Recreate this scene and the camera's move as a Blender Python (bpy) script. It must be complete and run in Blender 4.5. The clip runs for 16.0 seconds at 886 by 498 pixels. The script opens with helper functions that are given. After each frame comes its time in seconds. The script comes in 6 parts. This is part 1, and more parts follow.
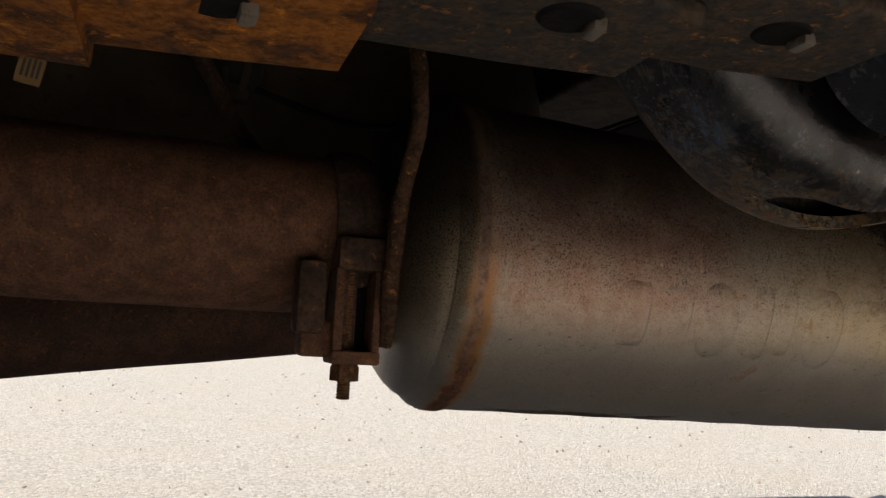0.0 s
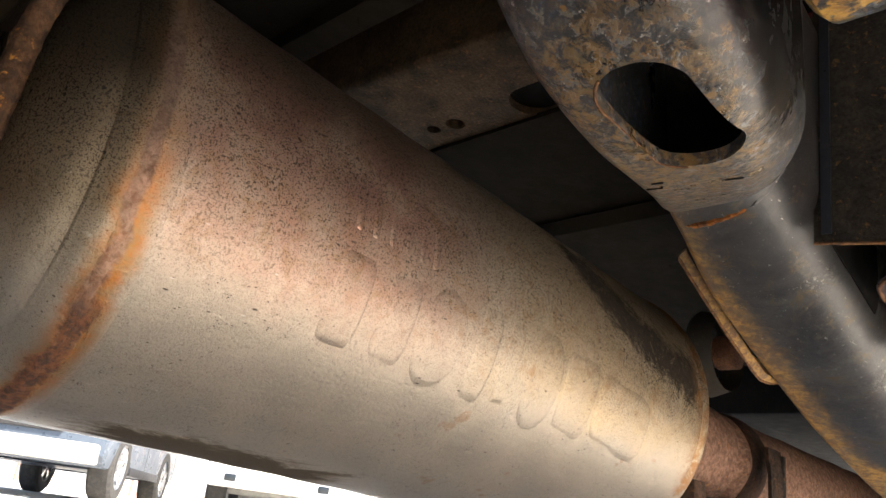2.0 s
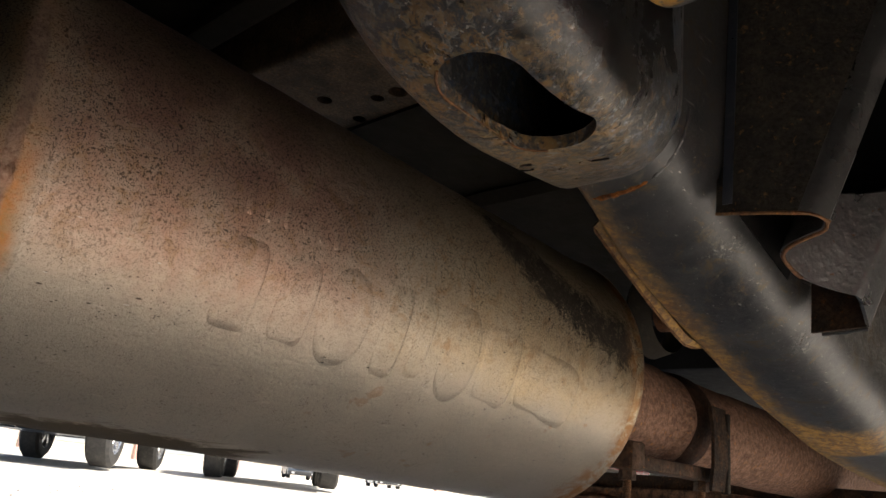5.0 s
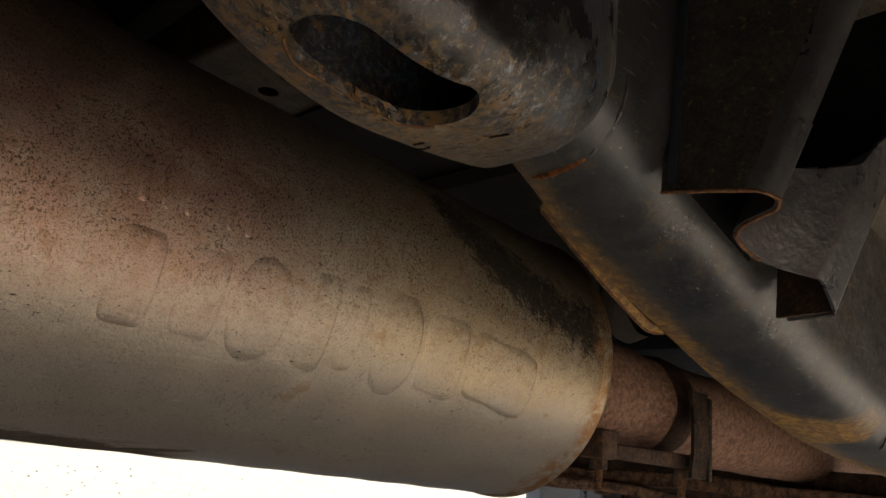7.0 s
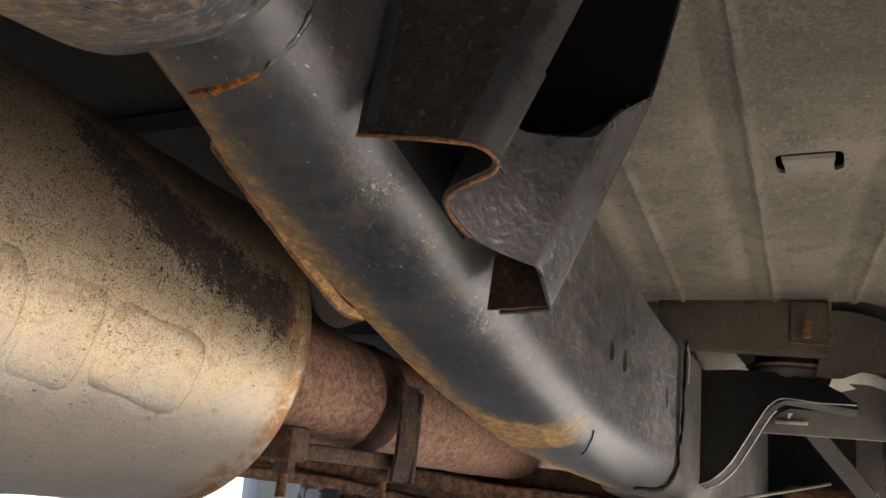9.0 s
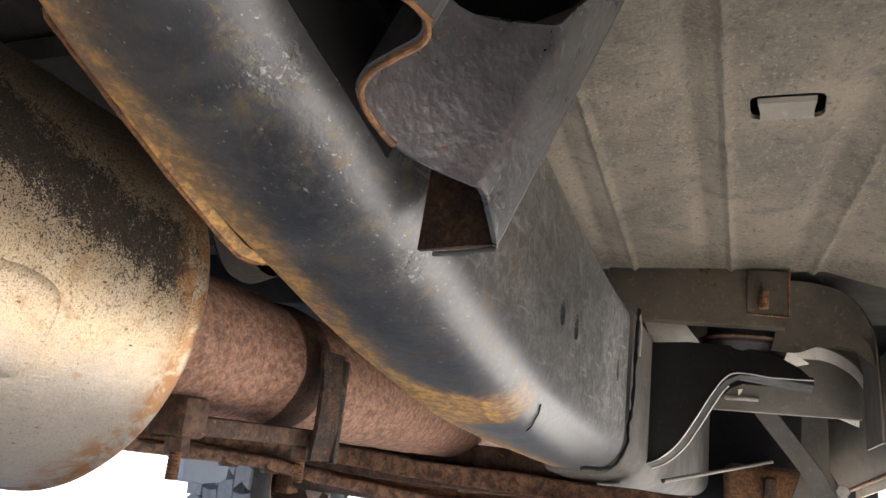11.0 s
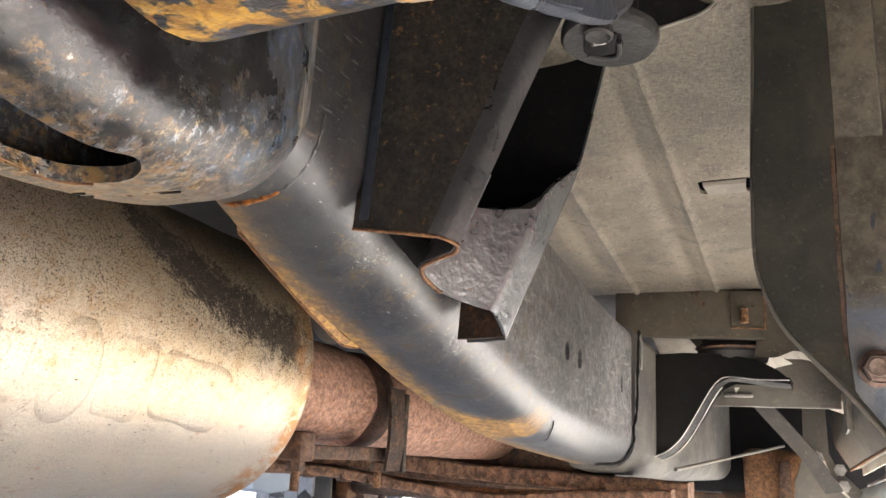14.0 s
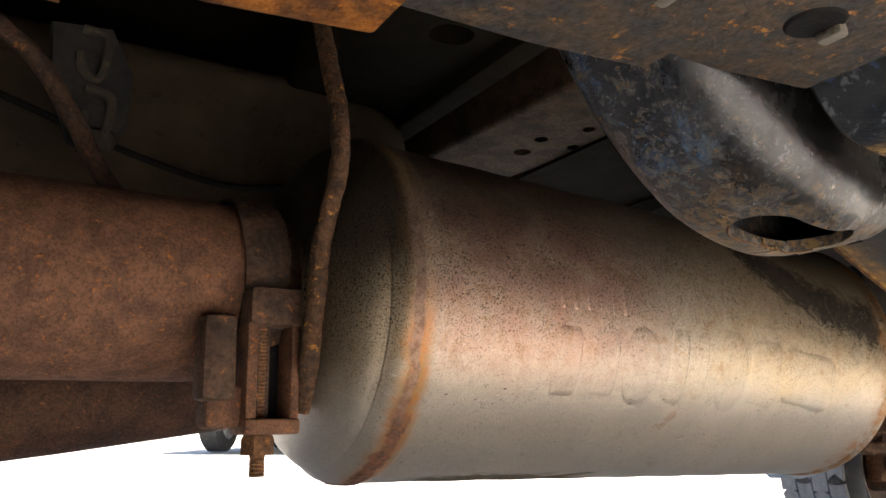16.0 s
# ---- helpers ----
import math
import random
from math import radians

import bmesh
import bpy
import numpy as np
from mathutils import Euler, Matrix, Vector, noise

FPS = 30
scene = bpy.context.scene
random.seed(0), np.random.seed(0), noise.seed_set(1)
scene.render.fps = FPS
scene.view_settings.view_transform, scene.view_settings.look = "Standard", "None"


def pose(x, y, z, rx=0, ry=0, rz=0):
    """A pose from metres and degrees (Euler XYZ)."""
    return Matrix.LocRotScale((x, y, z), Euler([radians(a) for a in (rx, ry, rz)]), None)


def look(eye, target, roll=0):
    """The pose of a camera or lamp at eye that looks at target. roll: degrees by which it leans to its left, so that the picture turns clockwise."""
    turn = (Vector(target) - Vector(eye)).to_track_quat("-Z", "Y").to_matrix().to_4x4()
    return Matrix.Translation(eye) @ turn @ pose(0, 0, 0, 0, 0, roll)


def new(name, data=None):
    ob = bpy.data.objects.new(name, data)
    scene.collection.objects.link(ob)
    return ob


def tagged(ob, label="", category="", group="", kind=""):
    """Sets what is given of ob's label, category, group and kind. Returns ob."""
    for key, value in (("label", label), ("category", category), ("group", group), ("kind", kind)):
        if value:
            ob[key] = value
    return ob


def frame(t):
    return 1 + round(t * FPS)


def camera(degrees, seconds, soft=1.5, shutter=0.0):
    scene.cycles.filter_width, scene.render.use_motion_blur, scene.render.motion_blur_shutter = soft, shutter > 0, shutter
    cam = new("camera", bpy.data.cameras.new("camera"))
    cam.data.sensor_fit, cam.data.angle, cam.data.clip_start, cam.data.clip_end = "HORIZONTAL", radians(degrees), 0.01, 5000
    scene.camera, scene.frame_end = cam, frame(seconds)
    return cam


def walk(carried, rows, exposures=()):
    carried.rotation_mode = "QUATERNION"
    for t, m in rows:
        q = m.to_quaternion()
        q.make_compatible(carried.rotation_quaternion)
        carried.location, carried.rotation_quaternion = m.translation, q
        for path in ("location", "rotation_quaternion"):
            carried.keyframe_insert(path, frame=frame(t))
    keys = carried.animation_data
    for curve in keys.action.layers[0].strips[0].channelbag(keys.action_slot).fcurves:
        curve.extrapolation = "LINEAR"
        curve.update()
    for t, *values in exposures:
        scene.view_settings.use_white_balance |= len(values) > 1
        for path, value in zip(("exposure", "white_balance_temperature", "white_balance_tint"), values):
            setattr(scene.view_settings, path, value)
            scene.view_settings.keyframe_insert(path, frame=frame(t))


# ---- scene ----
cam = camera(58.4, 16.0, 1.5)
METRES, EYE, TILT, LEAN, TURN = 1.2, 0.55, 6.8, -3.0, -19.2
ROWS = [
    (0.0, 0.0, 0.0, 0.0, -0.0, 0.0, -0.0),
    (0.5, -0.0008, 0.0461, -0.0269, -11.22, 6.94, -3.62),
    (1.0, -0.0044, 0.1003, -0.0581, -20.35, 10.34, -6.47),
    (1.5, 0.0081, 0.1392, -0.0803, -25.48, 12.79, -7.58),
    (2.0, 0.0055, 0.1558, -0.0879, -26.8, 12.63, -7.68),
    (2.5, 0.0039, 0.1633, -0.0966, -27.04, 13.7, -7.63),
    (3.0, 0.0042, 0.1642, -0.102, -27.59, 13.5, -7.14),
    (3.5, 0.0212, 0.1589, -0.1252, -27.77, 12.53, -6.71),
    (4.0, 0.0363, 0.1418, -0.0904, -27.59, 11.4, -6.51),
    (6.5, 0.0655, 0.1342, -0.0647, -25.82, 8.04, -5.75),
    (7.0, 0.0939, 0.1373, -0.0604, -25.62, 7.88, -5.68),
    (7.5, 0.1246, 0.1396, -0.0655, -28.09, 7.73, -6.14),
    (8.0, 0.141, 0.1517, -0.0685, -33.59, 8.2, -7.21),
    (8.5, 0.1601, 0.1765, -0.0497, -40.64, 9.14, -8.24),
    (11.0, 0.241, 0.248, -0.0575, -48.01, 7.75, -9.33),
    (11.5, 0.2522, 0.2499, -0.0541, -50.07, 6.24, -9.23),
    (12.0, 0.2563, 0.2405, -0.0506, -50.77, 5.52, -9.2),
    (12.5, 0.2497, 0.2233, -0.042, -52.13, 5.49, -9.2),
    (13.0, 0.2166, 0.1944, -0.0366, -52.96, 6.01, -9.28),
    (13.5, 0.1619, 0.1603, -0.0356, -52.49, 7.56, -8.83),
    (14.0, 0.1037, 0.1237, -0.0264, -45.08, 7.23, -5.84),
    (14.5, 0.0898, 0.0933, -0.0179, -33.36, 6.57, -3.18),
    (15.0, 0.0598, 0.0711, -0.0134, -27.25, 6.33, -1.26),
    (15.5, 0.0056, 0.0645, -0.0156, -21.58, 6.09, 0.52),
    (16.0, -0.0554, 0.0465, -0.0192, -12.8, 5.89, 2.38),
]
EXPOSURES = [(0.0, -0.02, 6700, 10), (0.5, 0.25, 7500, 10), (1.0, 1.32, 7350, 10), (1.5, 1.85, 6950, 10), (2.5, 2.2, 6600, 10), (3.0, 2.15, 6600, 10), (3.5, 1.8, 6700, 10), (4.0, 1.5, 6700, 10), (6.5, 0.6, 7000, 10), (7.0, 0.58, 7100, 10), (8.0, 0.5, 7000, 10), (8.5, 1.3, 6600, 10),
             (11.0, 2.40, 6000, 10), (11.5, 1.55, 6300, 10), (12.0, 0.85, 6500, 10), (12.5, 0.85, 6400, 10), (13.0, 1.53, 6400, 10), (13.5, 2.98, 6450, 10), (14.0, 3.05, 6150, 10), (14.5, 2.62, 6050, 10), (15.0, 2.58, 6100, 10), (15.5, 2.47, 6250, 10), (16.0, 2.05, 6500, 10)]
walk(cam, [(t, pose(0, 0, EYE, TILT, LEAN, TURN) @ pose(METRES * x, METRES * y, METRES * z, 90 + pitch, roll, yaw)) for t, x, y, z, yaw, pitch, roll in ROWS], EXPOSURES)

# ---- world and sun ----
SUN_ELEV, SUN_AZ = 54.0, 166.0
world = bpy.data.worlds.new("sky")
scene.world = world
world.use_nodes = True
wn = world.node_tree
sky = wn.nodes.new("ShaderNodeTexSky")
sky.sky_type = "NISHITA"
sky.sun_disc = False
sky.sun_elevation = radians(SUN_ELEV)
sky.sun_rotation = radians(SUN_AZ)
sky.dust_density = 2.0
bg = wn.nodes["Background"]
bg.inputs["Strength"].default_value = 0.10
wn.links.new(sky.outputs["Color"], bg.inputs["Color"])
sun_data = bpy.data.lights.new("sun", "SUN")
sun_data.energy = 5.0
sun_data.angle = radians(0.6)
sun_data.color = (1.0, 0.93, 0.82)
sun = new("sun", sun_data)
az = radians(SUN_AZ)
sun_dir = Vector((math.sin(az) * math.cos(radians(SUN_ELEV)), math.cos(az) * math.cos(radians(SUN_ELEV)), math.sin(radians(SUN_ELEV))))
sun.matrix_world = look(sun_dir * 30, (0, 0, 0))


# ---- materials ----
class Mat:
    """A small builder for node materials; coordinates are metres in the world."""

    def __init__(self, name):
        self.m = bpy.data.materials.new(name)
        self.m.use_nodes = True
        self.t = self.m.node_tree
        self.b = self.t.nodes["Principled BSDF"]
        self.pos = self.t.nodes.new("ShaderNodeNewGeometry").outputs["Position"]

    def node(self, kind, **inputs):
        n = self.t.nodes.new("ShaderNode" + kind)
        for key, value in inputs.items():
            self.put(n.inputs[key], value)
        return n

    def put(self, socket, value):
        if isinstance(value, bpy.types.NodeSocket):
            self.t.links.new(value, socket)
        elif isinstance(value, tuple) and len(value) == 3 and socket.type == "RGBA":
            socket.default_value = (*value, 1)
        else:
            socket.default_value = value

    def stretch(self, sx, sy, sz):
        n = self.node("VectorMath", )
        n.operation = "MULTIPLY"
        self.put(n.inputs[0], self.pos)
        n.inputs[1].default_value = (sx, sy, sz)
        return n.outputs[0]

    def noise(self, scale, detail=4.0, rough=0.55, warp=0.0, vector=None):
        n = self.node("TexNoise", Scale=scale, Detail=detail, Roughness=rough, Distortion=warp)
        self.put(n.inputs["Vector"], vector or self.pos)
        return n.outputs["Fac"]

    def cells(self, scale, vector=None, feature="F1", out="Distance"):
        n = self.node("TexVoronoi", Scale=scale)
        n.feature = feature
        self.put(n.inputs["Vector"], vector or self.pos)
        return n.outputs[out]

    def ramp(self, value, lo, hi, a=0.0, b=1.0):
        n = self.node("MapRange")
        n.interpolation_type = "SMOOTHSTEP"
        self.put(n.inputs[0], value)
        for i, v in enumerate((lo, hi, a, b)):
            n.inputs[i + 1].default_value = v
        return n.outputs[0]

    def math(self, op, a, b=0.0):
        n = self.node("Math")
        n.operation = op
        self.put(n.inputs[0], a)
        self.put(n.inputs[1], b)
        return n.outputs[0]

    def mix(self, fac, a, b):
        n = self.node("Mix")
        n.data_type = "RGBA"
        self.put(n.inputs[0], fac)
        self.put(n.inputs[6], a)
        self.put(n.inputs[7], b)
        return n.outputs[2]

    def axis(self, k):
        n = self.node("SeparateXYZ")
        self.put(n.inputs[0], self.pos)
        return n.outputs[k]

    def random(self):
        return self.t.nodes.new("ShaderNodeObjectInfo").outputs["Random"]

    def bump(self, height, strength=0.4, distance=0.002, under=None):
        n = self.node("Bump", Strength=strength, Distance=distance, Height=height)
        if under is not None:
            self.put(n.inputs["Normal"], under)
        return n.outputs["Normal"]

    def done(self, color, rough, metal=0.0, normal=None, spec=None):
        self.put(self.b.inputs["Base Color"], color)
        self.put(self.b.inputs["Roughness"], rough)
        self.put(self.b.inputs["Metallic"], metal)
        if normal is not None:
            self.put(self.b.inputs["Normal"], normal)
        if spec is not None:
            self.put(self.b.inputs["Specular IOR Level"], spec)
        return self.m


def rusty_steel(name, dark, mid, bright, patch=9.0, pits=260.0, relief=0.0025, orange=0.5):
    """Steel that is rusty all over: brown scale with brighter orange spots and pits."""
    k = Mat(name)
    big = k.noise(patch, 6, 0.62, 0.4)
    fine = k.noise(pits, 5, 0.65)
    spots = k.ramp(k.noise(pits * 0.45, 5, 0.72, 0.3), 0.58, 0.68)
    c = k.mix(k.ramp(big, 0.35, 0.65), dark, mid)
    c = k.mix(k.ramp(fine, 0.4, 0.75, 0.0, 0.6), c, tuple(v * 0.45 for v in dark))
    c = k.mix(k.math("MULTIPLY", spots, orange), c, bright)
    normal = k.bump(k.math("ADD", k.math("MULTIPLY", fine, 0.5), big), 0.7, relief)
    return k.done(c, k.ramp(fine, 0.3, 0.7, 0.62, 0.9), 0.25, normal)


def painted_steel(name, paint, rust, amount, gloss=0.36, patch=22.0, dust=(0.30, 0.26, 0.20), dusty=0.25, relief=0.0015, sheen=0.0, spec=0.6):
    """Chassis paint or wax with chips, rust blooms and dried mud; sheen: how metallic its film is."""
    k = Mat(name)
    big = k.noise(patch, 7, 0.68, 0.6)
    grit = k.noise(420, 4, 0.6)
    chips = k.ramp(big, amount, amount + 0.07)
    c = k.mix(k.ramp(k.noise(6, 5, 0.6), 0.4, 0.7, 0.0, dusty), paint, dust)
    dots = k.ramp(k.noise(150, 4, 0.6), 0.60, 0.70, 0.0, dusty + 0.15)
    scuff = k.ramp(k.noise(55, 5, 0.7, 0.3, k.stretch(0.5, 1.6, 1.6)), 0.58, 0.70, 0.0, dusty * 1.3)
    c = k.mix(dots, c, dust)
    c = k.mix(scuff, c, dust)
    rusted = k.mix(k.ramp(k.noise(60, 5, 0.6), 0.4, 0.62), rust, tuple(v * 0.35 for v in rust))
    c = k.mix(chips, c, rusted)
    rough = k.math("ADD", k.ramp(k.noise(35, 5, 0.6), 0.3, 0.7, gloss, gloss + 0.16), k.math("MULTIPLY", k.math("ADD", chips, k.math("MULTIPLY", dots, 0.6)), 0.35))
    normal = k.bump(k.math("ADD", k.math("MULTIPLY", grit, 0.35), k.math("ADD", k.noise(70, 4, 0.6), k.math("MULTIPLY", chips, -0.4))), 0.5, relief)
    metal = k.math("MULTIPLY", k.math("SUBTRACT", 1.0, chips), sheen)
    return k.done(c, rough, metal, normal, spec)


def stainless():
    """Aluminised muffler shell: heat tints along its length, fine black specks, soot, tan dirt and a top darkened for
    shade.
    """
    k = Mat("muffler_skin")
    x = k.axis(0)
    # height with the shell's forward fall taken out: its axis lies at 0.615
    z = k.math("ADD", k.axis(2), k.math("MULTIPLY", k.math("SUBTRACT", x, 0.5), 0.0276))
    wob = k.noise(11, 6, 0.65, 0.5)
    off = k.math("SUBTRACT", wob, 0.5)
    wobx = k.math("ADD", x, k.math("MULTIPLY", off, 0.12))
    wobz = k.math("ADD", z, k.math("MULTIPLY", off, 0.06))
    blotch = k.noise(26, 7, 0.72, 0.6)
    brushed = k.noise(120, 6, 0.7, 0.2, k.stretch(0.25, 1.5, 1.5))
    c = k.mix(k.ramp(blotch, 0.35, 0.65), (0.41, 0.36, 0.30), (0.53, 0.465, 0.385))
    c = k.mix(k.ramp(brushed, 0.45, 0.75, 0.0, 0.30), c, (0.62, 0.57, 0.49))
    c = k.mix(k.ramp(wobz, 0.575, 0.530, 0.0, 0.6), c, (0.46, 0.405, 0.335))
    pink = k.math("MULTIPLY", k.ramp(wobx, 0.19, 0.24), k.ramp(wobx, 0.47, 0.33))
    pink = k.math("MULTIPLY", pink, k.ramp(wobz, 0.540, 0.595))
    c = k.mix(k.math("MULTIPLY", pink, k.ramp(blotch, 0.30, 0.7, 0.70, 0.33)), c, (0.55, 0.275, 0.185))
    plum = k.math("MULTIPLY", pink, k.math("MULTIPLY", k.ramp(wobz, 0.605, 0.635), k.ramp(blotch, 0.60, 0.40)))
    c = k.mix(k.math("MULTIPLY", plum, 0.55), c, (0.33, 0.17, 0.165))
    gold = k.math("MULTIPLY", k.ramp(wobx, 0.38, 0.54), k.ramp(wobz, 0.545, 0.580))
    c = k.mix(k.math("MULTIPLY", gold, k.ramp(blotch, 0.30, 0.7, 0.8, 0.4)), c, (0.60, 0.455, 0.265))
    tan = k.ramp(k.noise(75, 7, 0.76, 0.8), 0.50, 0.64)
    c = k.mix(k.math("MULTIPLY", tan, k.ramp(wobz, 0.545, 0.60, 0.0, 0.6)), c, (0.36, 0.21, 0.095))
    drops = k.ramp(k.noise(48, 3, 0.5, 0.3), 0.67, 0.72, 0.0, 0.5)
    c = k.mix(k.math("MULTIPLY", drops, k.ramp(wobx, 0.3, 0.5)), c, (0.34, 0.18, 0.07))
    # dirt on the upper shell, deepened with height for the weaker light there
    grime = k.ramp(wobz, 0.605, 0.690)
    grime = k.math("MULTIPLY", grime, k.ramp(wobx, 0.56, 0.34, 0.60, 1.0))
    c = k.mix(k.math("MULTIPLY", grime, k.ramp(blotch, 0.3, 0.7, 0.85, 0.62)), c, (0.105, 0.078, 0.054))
    cap = k.math("MULTIPLY", k.ramp(x, 0.196, 0.188), k.ramp(wobz, 0.535, 0.575))
    c = k.mix(k.math("MULTIPLY", cap, 0.70), c, (0.21, 0.155, 0.085))
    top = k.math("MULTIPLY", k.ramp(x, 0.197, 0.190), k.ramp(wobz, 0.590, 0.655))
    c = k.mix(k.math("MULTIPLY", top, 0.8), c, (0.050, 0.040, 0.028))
    # a band of soot that slants down toward the front rim
    run = k.math("SUBTRACT", 0.75, x)
    mid = k.math("ADD", 0.6375, k.math("MULTIPLY", k.math("MULTIPLY", run, k.math("ABSOLUTE", run)), 1.25))
    rag = k.math("SUBTRACT", k.noise(34, 7, 0.75, 0.7), 0.5)
    gap = k.math("ABSOLUTE", k.math("ADD", k.math("SUBTRACT", z, mid), k.math("MULTIPLY", rag, 0.030)))
    soot = k.math("MULTIPLY", k.ramp(gap, 0.040, 0.006), k.math("MULTIPLY", k.ramp(wobx, 0.525, 0.575), k.ramp(x, 0.762, 0.735, 0.15, 1.0)))
    fine, coarse = k.noise(1450, 2, 0.5), k.noise(640, 2, 0.5)
    dense = k.math("ADD", k.math("ADD", k.ramp(wobz, 0.550, 0.635, 0.22, 0.85), k.math("MULTIPLY", k.ramp(gap, 0.055, 0.015), 0.5)), k.math("MULTIPLY", cap, 0.25))
    speck = k.math("MAXIMUM", k.ramp(fine, 0.560, 0.600), k.math("MULTIPLY", k.ramp(coarse, 0.600, 0.625), k.ramp(k.noise(40, 4, 0.7), 0.36, 0.56)))
    c = k.mix(k.math("MULTIPLY", speck, dense), c, (0.030, 0.025, 0.02))
    sootmask = k.ramp(k.math("ADD", soot, k.math("MULTIPLY", k.math("SUBTRACT", k.math("ADD", k.math("MULTIPLY", k.noise(1150, 3, 0.7), 0.55), k.math("MULTIPLY", k.noise(90, 7, 0.8, 0.6), 0.45)), 0.5), 5.0)), 0.40, 0.70)
    c = k.mix(k.math("MULTIPLY", sootmask, 0.95), c, (0.014, 0.012, 0.011))
    flecks = k.math("MAXIMUM", k.ramp(k.cells(85, k.stretch(0.45, 1.3, 1.3)), 0.070, 0.045), k.ramp(k.cells(170, k.stretch(0.6, 1.2, 1.2)), 0.085, 0.055))
    c = k.mix(k.math("MULTIPLY", flecks, 0.85), c, (0.05, 0.04, 0.035))
    chalk = k.ramp(k.noise(130, 5, 0.7, 0.0, k.stretch(0.30, 1.4, 1.4)), 0.62, 0.72, 0.0, 0.5)
    c = k.mix(k.math("MULTIPLY", chalk, k.ramp(wobz, 0.60, 0.56)), c, (0.64, 0.58, 0.49))
    nick = k.ramp(k.cells(110, k.stretch(0.35, 1.3, 1.3)), 0.065, 0.035, 0.0, 0.7)
    c = k.mix(k.math("MULTIPLY", nick, k.ramp(wobz, 0.60, 0.57)), c, (0.74, 0.71, 0.66))
    # oily run along the underside
    ragged = k.math("SUBTRACT", k.noise(55, 7, 0.75, 0.6, k.stretch(0.4, 1, 1)), 0.5)
    ends = k.math("ADD", x, k.math("MULTIPLY", ragged, 0.1))
    streak = k.math("MULTIPLY", k.ramp(k.math("ADD", z, k.math("MULTIPLY", ragged, 0.016)), 0.4972, 0.4938), k.math("MULTIPLY", k.ramp(ends, 0.235, 0.265), k.ramp(ends, 0.425, 0.395)))
    c = k.mix(k.math("MULTIPLY", streak, 0.9), c, (0.042, 0.031, 0.020))
    # rust halo round the rear weld, with a scaly line on it that turns to crust low down
    ringx = k.math("ADD", x, k.math("MULTIPLY", off, 0.026))
    ring = k.math("MULTIPLY", k.ramp(ringx, 0.187, 0.197), k.ramp(ringx, 0.216, 0.203))
    c = k.mix(k.math("MULTIPLY", ring, k.ramp(wobz, 0.64, 0.56, 0.2, 1.0)), c, k.mix(k.ramp(k.noise(90, 6, 0.72), 0.38, 0.62), (0.44, 0.165, 0.035), (0.34, 0.20, 0.085)))
    line = k.math("MULTIPLY", k.ramp(ringx, 0.1935, 0.1965), k.ramp(ringx, 0.2035, 0.2005))
    scale = k.mix(k.ramp(k.noise(190, 6, 0.74, 0.3), 0.40, 0.60), (0.15, 0.092, 0.075), (0.29, 0.20, 0.165))
    scale = k.mix(k.ramp(wobz, 0.655, 0.70), scale, (0.40, 0.28, 0.15))
    c = k.mix(k.math("MULTIPLY", line, 0.75), c, scale)
    crust = k.mix(k.ramp(k.noise(260, 6, 0.75, 0.3), 0.38, 0.62), (0.045, 0.022, 0.018), (0.19, 0.075, 0.032))
    low = k.math("MULTIPLY", k.ramp(k.math("ADD", ringx, k.math("MULTIPLY", rag, 0.02)), 0.1925, 0.1965), k.ramp(k.math("ADD", ringx, k.math("MULTIPLY", rag, 0.02)), 0.2065, 0.2025))
    low = k.math("MULTIPLY", low, k.ramp(wobz, 0.552, 0.520))
    c = k.mix(low, c, crust)
    rim = k.math("MULTIPLY", k.ramp(wobx, 0.728, 0.758), k.ramp(k.noise(60, 6, 0.7), 0.40, 0.55))
    c = k.mix(k.math("MULTIPLY", rim, 0.9), c, (0.34, 0.165, 0.06))
    dirty = k.math("MULTIPLY", speck, dense)
    rough = k.math("ADD", k.ramp(blotch, 0.3, 0.7, 0.31, 0.45), k.math("ADD", k.math("MULTIPLY", dirty, 0.4), k.math("MULTIPLY", low, 0.35)))
    relief = k.math("ADD", k.math("ADD", k.math("MULTIPLY", brushed, 0.9), k.math("MULTIPLY", k.noise(480, 5, 0.7), 0.8)), k.math("MULTIPLY", dirty, -1.2))
    relief = k.math("ADD", relief, k.math("ADD", k.math("MULTIPLY", k.noise(16, 3, 0.5), 2.0), k.math("MULTIPLY", k.math("MULTIPLY", low, k.noise(320, 5, 0.7)), 5.0)))
    metal = k.math("MULTIPLY", k.math("SUBTRACT", 1.0, k.math("MAXIMUM", streak, k.math("MAXIMUM", low, sootmask))), 0.72)
    return k.done(c, k.math("ADD", rough, k.math("MULTIPLY", k.math("MAXIMUM", streak, sootmask), 0.4)), metal, k.bump(relief, 0.32, 0.0011), k.math("SUBTRACT", 0.5, k.math("MULTIPLY", k.math("MAXIMUM", streak, sootmask), 0.42)))


def ground_gravel():
    k = Mat("pale_gravel")
    stones = k.cells(95, None, "F1", "Color")
    sep = k.node("SeparateColor", Color=stones)
    c = k.mix(sep.outputs[0], (0.52, 0.49, 0.445), (0.83, 0.805, 0.76))
    c = k.mix(k.ramp(k.noise(1.3, 5, 0.6), 0.35, 0.7, 0.0, 0.35), c, (0.68, 0.62, 0.53))
    c = k.mix(k.ramp(k.noise(38, 3, 0.6), 0.64, 0.74, 0.0, 0.7), c, (0.28, 0.25, 0.22))
    normal = k.bump(k.math("ADD", k.cells(95), k.math("MULTIPLY", k.noise(30, 5, 0.7), 1.5)), 0.9, 0.012)
    return k.done(c, 0.95, 0.0, normal, 0.2)


